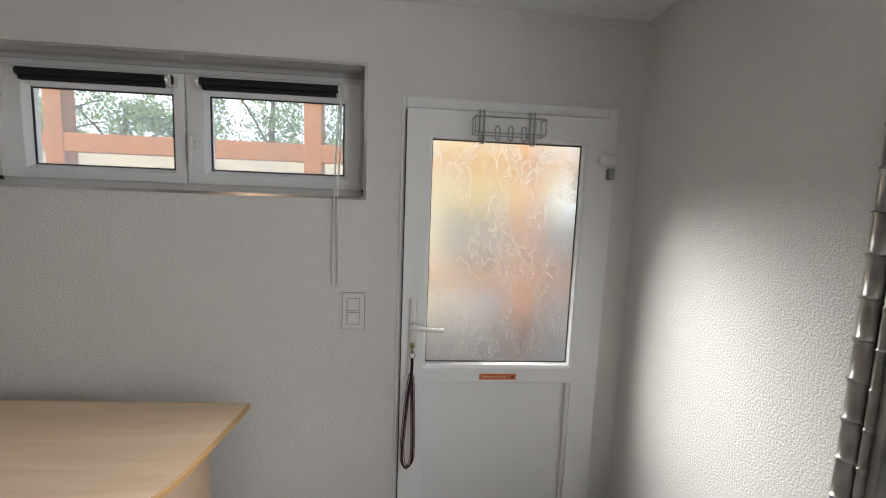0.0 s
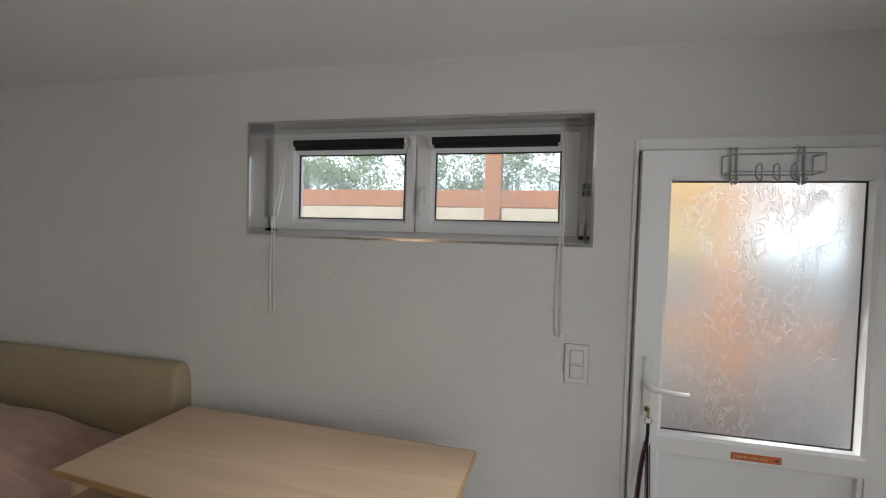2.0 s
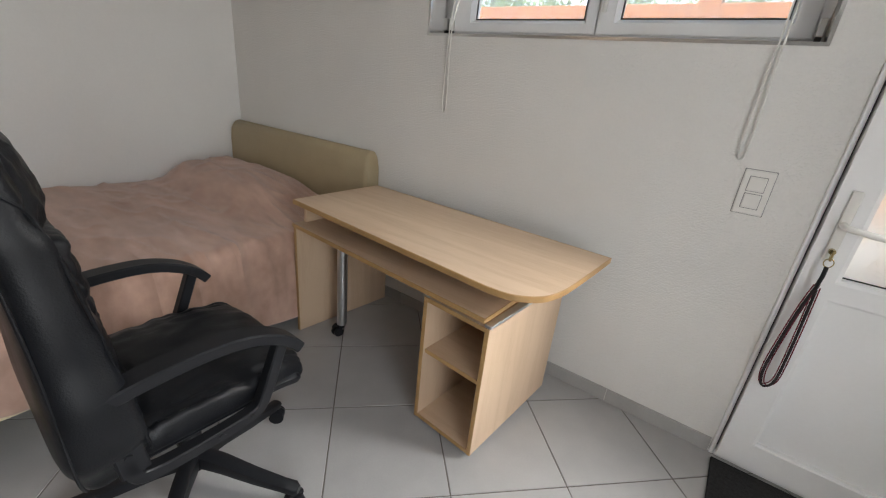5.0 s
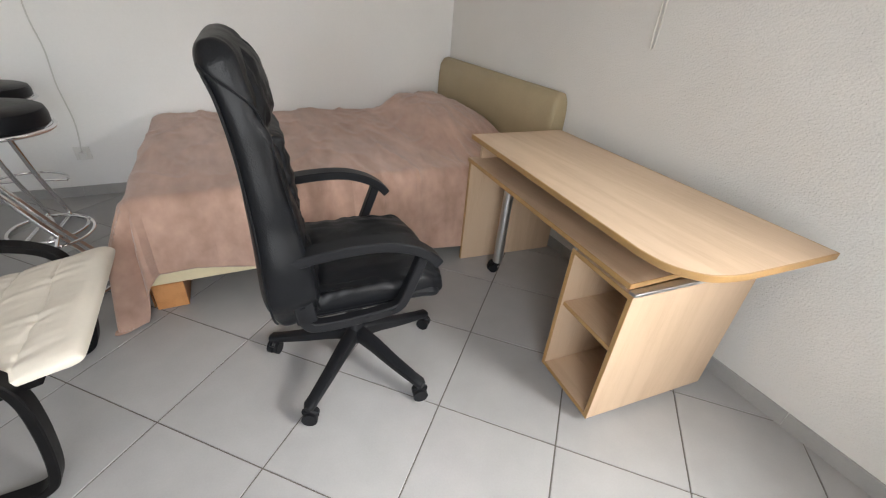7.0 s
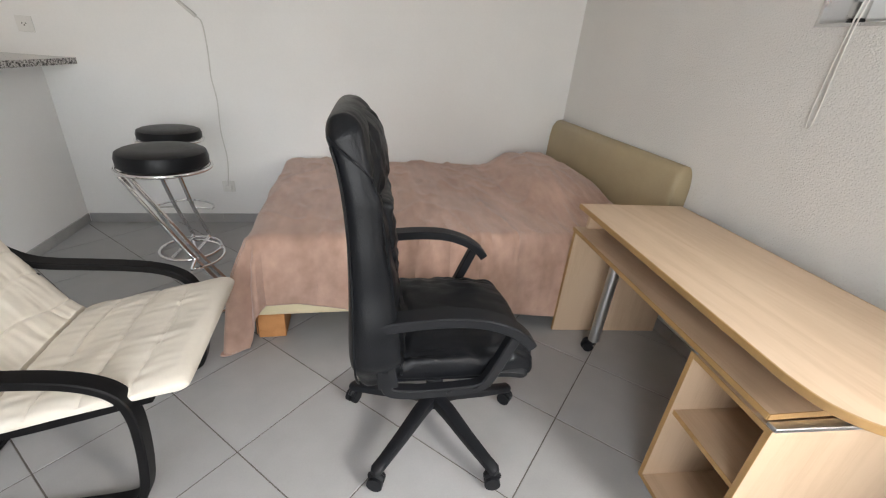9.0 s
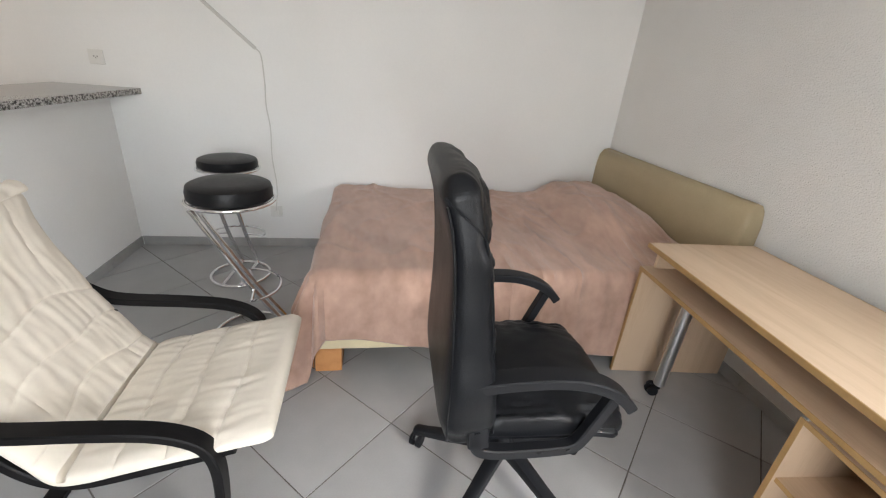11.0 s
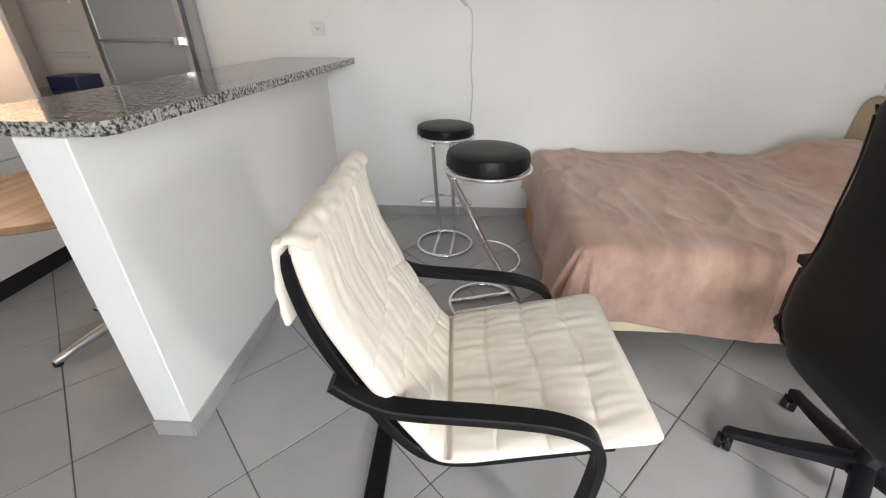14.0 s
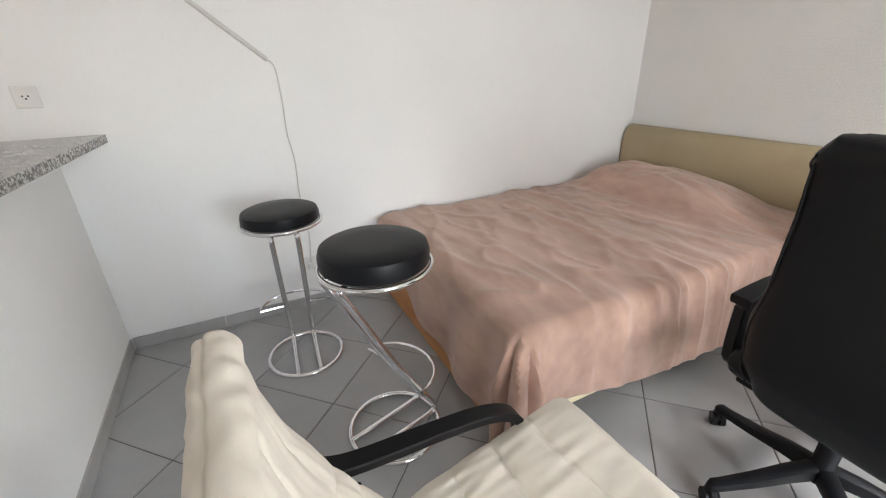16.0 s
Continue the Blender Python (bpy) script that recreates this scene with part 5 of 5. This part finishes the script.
for x0, x1, dy in ((0.0, 0.035, -0.03), (0.525, 0.56, -0.03), (0.575, 0.64, 0.0)):
    part("door_stile", box(x0, x1, dy - 0.012, dy + 0.028, 0.765, FH - 0.005, 0.004), "alu" if x1 < 0.6 else "fridge_side", fd)
for z in (0.95, 1.2, 1.45):
    part("door_rack", tube([(0.04, -0.03, z), (0.045, -0.09, z), (0.515, -0.09, z), (0.52, -0.03, z)], 0.009, 8), "alu", fd, "metal door rack rail")
    part("rack_end", box(0.5, 0.53, -0.1, -0.026, z - 0.03, z + 0.02, 0.004), "chrome", fd)

tbl = thing("round_table", pose(-1.95, -2.72, 0), "round brown wooden pedestal table behind the half wall", "table")
part("tabletop", lathe([(0, 0.69), (0.385, 0.69), (0.4, 0.698), (0.4, 0.712), (0.392, 0.72), (0, 0.72)], 56), "table_wood", tbl, smooth=True)
part("pedestal", lathe([(0, 0.05), (0.03, 0.05), (0.03, 0.69), (0, 0.69)], 20), "alu", tbl, smooth=True)
for k in range(4):
    a = radians(-25 + 90 * k)
    part("foot", tube([(0, 0, 0.07), (0.15 * math.cos(a), 0.15 * math.sin(a), 0.05), (0.3 * math.cos(a), 0.3 * math.sin(a), 0.022)], lambda u: 0.026 - 0.008 * u, 10), "alu", tbl, smooth=True)
    part("glide", lathe([(0, 0), (0.018, 0), (0.018, 0.015), (0, 0.015)], 14), "black_plastic", tbl, m=pose(0.29 * math.cos(a), 0.29 * math.sin(a), 0))
# flat dark piece laid on the tabletop as its stripe of shade
board = part("dark_table_strip", box(-0.06, 0.06, -0.02, 0.02, 0, 0.012, 0.003), "black_kick", m=pose(-1.86, -2.62, 0.7205, 0, 0, 30))
tagged(board, "small dark strip on the round table, put there for a stripe of shade", "board")

# ---- outside ----
tagged(part("ground", box(-60, 60, 1.82, 120, -0.3, -0.05, 0), "grass"), "sunlit ground outside", "ground", kind="structure")
tagged(part("terrace", box(-6, 5, 1.821, 5.19, -0.0495, 0.0, 0), "paving"), "grey paved terrace outside", "pavement", kind="structure")
rail_fence = thing("timber_railing", pose(-0.613, 2.95, 0), "orange stained timber posts and rail outside the window", "railing")
for x in (-1.72, 0.0, 1.62):
    part("post", box(x - 0.063, x + 0.063, -0.06, 0.06, 0, 2.7, 0.006), "post", rail_fence)
part("rail", box(-5, 4, -0.058, -0.02, 1.76, 1.89, 0.006), "post", rail_fence)
part("rail", box(-5, 4, -0.058, -0.02, 0.9, 1.0, 0.006), "post", rail_fence)
tagged(part("garden_wall", box(-8, 0.5, 5.2, 5.4, -0.05, 2.08, 0.01), "cream_wall"), "sunlit pale cream garden wall", "wall")
tagged(part("grey_garden_wall", box(0.502, 6, 5.2, 5.4, -0.05, 1.45, 0.01), "grey_wall"), "low grey garden wall beyond the door", "wall")
tagged(part("yellow_house_wall", box(0.4, 3.3, 8.2, 8.5, -0.05, 4.5, 0.01), "yellow_wall"), "sunlit yellow house wall beyond the garden", "house wall")


crate = part("garden_box", box(-0.2, 0.2, -0.15, 0.15, 0, 0.46, 0.02, 2), "white_plastic", m=pose(0.72, 4.6, 0.0))
tagged(crate, "white plastic storage box standing on the terrace", "box")

haze = material("pale_hazy_sky", (0.8, 0.86, 0.95), 1.0)
hb = haze.node_tree.nodes["Principled BSDF"]
hb.inputs["Emission Color"].default_value = (0.66, 0.82, 1.0, 1)
hb.inputs["Emission Strength"].default_value = 1.3
M["haze"] = haze
tagged(part("backdrop", box(-90, 60, 75, 75.5, -1, 45, 0), "haze"), "pale hazy sky far beyond the garden", "sky", kind="structure")


def tree(x, y, h, spread, seed):
    rnd = random.Random(seed)
    t = thing("tree", pose(x, y, -0.05), "leafy green tree beyond the garden wall", "tree", "trees beyond the garden")
    bm = bmesh.new()
    add_tube(bm, [(0, 0, 0), (0.1, 0, h * 0.3), (0, 0.1, h * 0.55), (0.1, 0, h * 0.8)], lambda u: 0.16 - 0.12 * u, 8)
    for k in range(7):
        a, z = rnd.uniform(0, 6.28), h * rnd.uniform(0.3, 0.6)
        add_tube(bm, [(0.05, 0, z), (0.5 * spread * math.cos(a), 0.5 * spread * math.sin(a), z + 0.15 * h), (0.9 * spread * math.cos(a), 0.9 * spread * math.sin(a), z + 0.22 * h)], lambda u: 0.035 - 0.025 * u, 6)
    part("trunk", bm, "bark", t, smooth=True)
    bm = bmesh.new()
    clumps = [(rnd.gauss(0, 0.45) * spread, rnd.gauss(0, 0.45) * spread, h * rnd.uniform(0.28, 1.0), rnd.uniform(0.25, 0.55) * spread * 0.6) for _ in range(38)]
    for cx, cy, cz, r in clumps:
        for _ in range(230):
            v = Vector((rnd.gauss(0, 1), rnd.gauss(0, 1), rnd.gauss(0, 0.8))).normalized() * r * rnd.uniform(0.5, 1.05)
            p = Vector((cx, cy, cz)) + v
            u = Vector((rnd.gauss(0, 1), rnd.gauss(0, 1), rnd.gauss(0, 1))).normalized()
            w = u.orthogonal().normalized()
            s = rnd.uniform(0.03, 0.065)
            bm.faces.new([bm.verts.new(p + u * s), bm.verts.new(p + w * s * 0.5), bm.verts.new(p - u * s), bm.verts.new(p - w * s * 0.5)])
    part("crown", bm, "leaf", t)


for k, (x, y, h, sp) in enumerate(((-9.5, 11, 5.0, 2.2), (-6.2, 9.5, 4.2, 1.9), (-3.4, 10.5, 5.2, 2.1), (-1.2, 12, 4.4, 2.0), (1.4, 10, 5.0, 2.0), (4.5, 12, 5.5, 2.4), (-13, 14, 6, 2.8))):
    tree(x, y, h, sp, 40 + k)

# ---- skirting tiles and floor tiles, last ----
skirt = tagged(new("baseboard"), "low grey tile skirting along the walls", "skirting", kind="structure")
rnd = random.Random(7)


def skirting(a, b, out, height=0.068):
    """A row of grey skirting tiles from a to b, standing 9 mm off the wall."""
    a, b = Vector(a), Vector(b)
    d = b - a
    n = max(1, round(d.length / 0.43))
    u = d.normalized()
    o = Vector(out)
    for k in range(n):
        p, q = a + d * (k / n) + u * 0.0012, a + d * ((k + 1) / n) - u * 0.0012
        t = 0.009 + rnd.uniform(-0.0006, 0.0006)
        hh = height + rnd.uniform(-0.001, 0.001)
        pts = [p, q, q + o * t, p + o * t]
        part("skirting_tile", plate([(v.x, v.y) for v in pts], 0.0008, hh), "skirting", skirt)


skirting((XW, BY1 + 0.01), (XW, YN), (1, 0))
skirting((XW + 0.01, YN), (DX0 - 0.005, YN), (0, -1))
skirting((XW + 0.01, BY1), (BX + 0.008, BY1), (0, 1))
skirting((BX, BY1), (BX, BY0), (1, 0))
skirting((XE, YN), (XE, -0.08), (-1, 0))

floor = tagged(part("floor", box(XW - 0.3, XE + 0.3, YS - 0.3, YN + 0.3, -0.2, -0.003, 0), "grout"), "light grey square floor tiles laid diagonally with dark joints", "floor", kind="structure")
T, G, BV = 0.43, 0.0048, 0.0014
OX, OY = -1.263, -0.581


def clip(poly, axis, limit, keep_less):
    out = []
    for i, p in enumerate(poly):
        q = poly[(i + 1) % len(poly)]
        pin = (p[axis] <= limit) == keep_less
        qin = (q[axis] <= limit) == keep_less
        if pin:
            out.append(p)
        if pin != qin:
            f = (limit - p[axis]) / (q[axis] - p[axis])
            out.append((p[0] + (q[0] - p[0]) * f, p[1] + (q[1] - p[1]) * f))
    return out


def tile_mesh(poly):
    """A tile with chamfered upper edges."""
    me = bpy.data.meshes.new("tile")
    n = len(poly)
    cx, cy = sum(p[0] for p in poly) / n, sum(p[1] for p in poly) / n
    r = max(math.hypot(x - cx, y - cy) for x, y in poly)
    k = 1 - BV / max(r * 0.7, 0.01)
    inner = [(cx + (x - cx) * k, cy + (y - cy) * k) for x, y in poly]
    verts = [(x, y, -0.012) for x, y in poly] + [(x, y, -0.0012) for x, y in poly] + [(x, y, 0.0) for x, y in inner]
    faces = [tuple(range(2 * n, 3 * n))]
    for i in range(n):
        j = (i + 1) % n
        faces += [(i, j, n + j, n + i), (n + i, n + j, 2 * n + j, 2 * n + i)]
    me.from_pydata(verts, [], faces)
    me.materials.append(M["tile"])
    return me


h = (T - G) / 2 * math.sqrt(2)
whole = tile_mesh([(0, -h), (h, 0), (0, h), (-h, 0)])
e = T / math.sqrt(2)
for i in range(-12, 13):
    for j in range(-12, 13):
        x, y = OX + e * (i - j), OY + e * (i + j) + e
        if x < XW - e or x > XE + e or y < YS - e or y > YN + e:
            continue
        pts = [(x, y - h), (x + h, y), (x, y + h), (x - h, y)]
        cut = pts
        for ax, lim, less in ((0, XE, True), (0, XW, False), (1, YN, True), (1, YS, False)):
            cut = clip(cut, ax, lim, less) if len(cut) > 2 else []
        if len(cut) < 3:
            continue
        area = abs(sum(a[0] * b[1] - b[0] * a[1] for a, b in zip(cut, cut[1:] + cut[:1]))) / 2
        if area < 0.0008:
            continue
        inside = all(XW <= a <= XE and YS <= b <= YN for a, b in pts)
        me = whole if inside else tile_mesh([(a - x, b - y) for a, b in cut])
        ob = new("tile", me)
        ob.parent = floor
        ob.matrix_basis = pose(x, y, rnd.uniform(-0.0003, 0.0003))
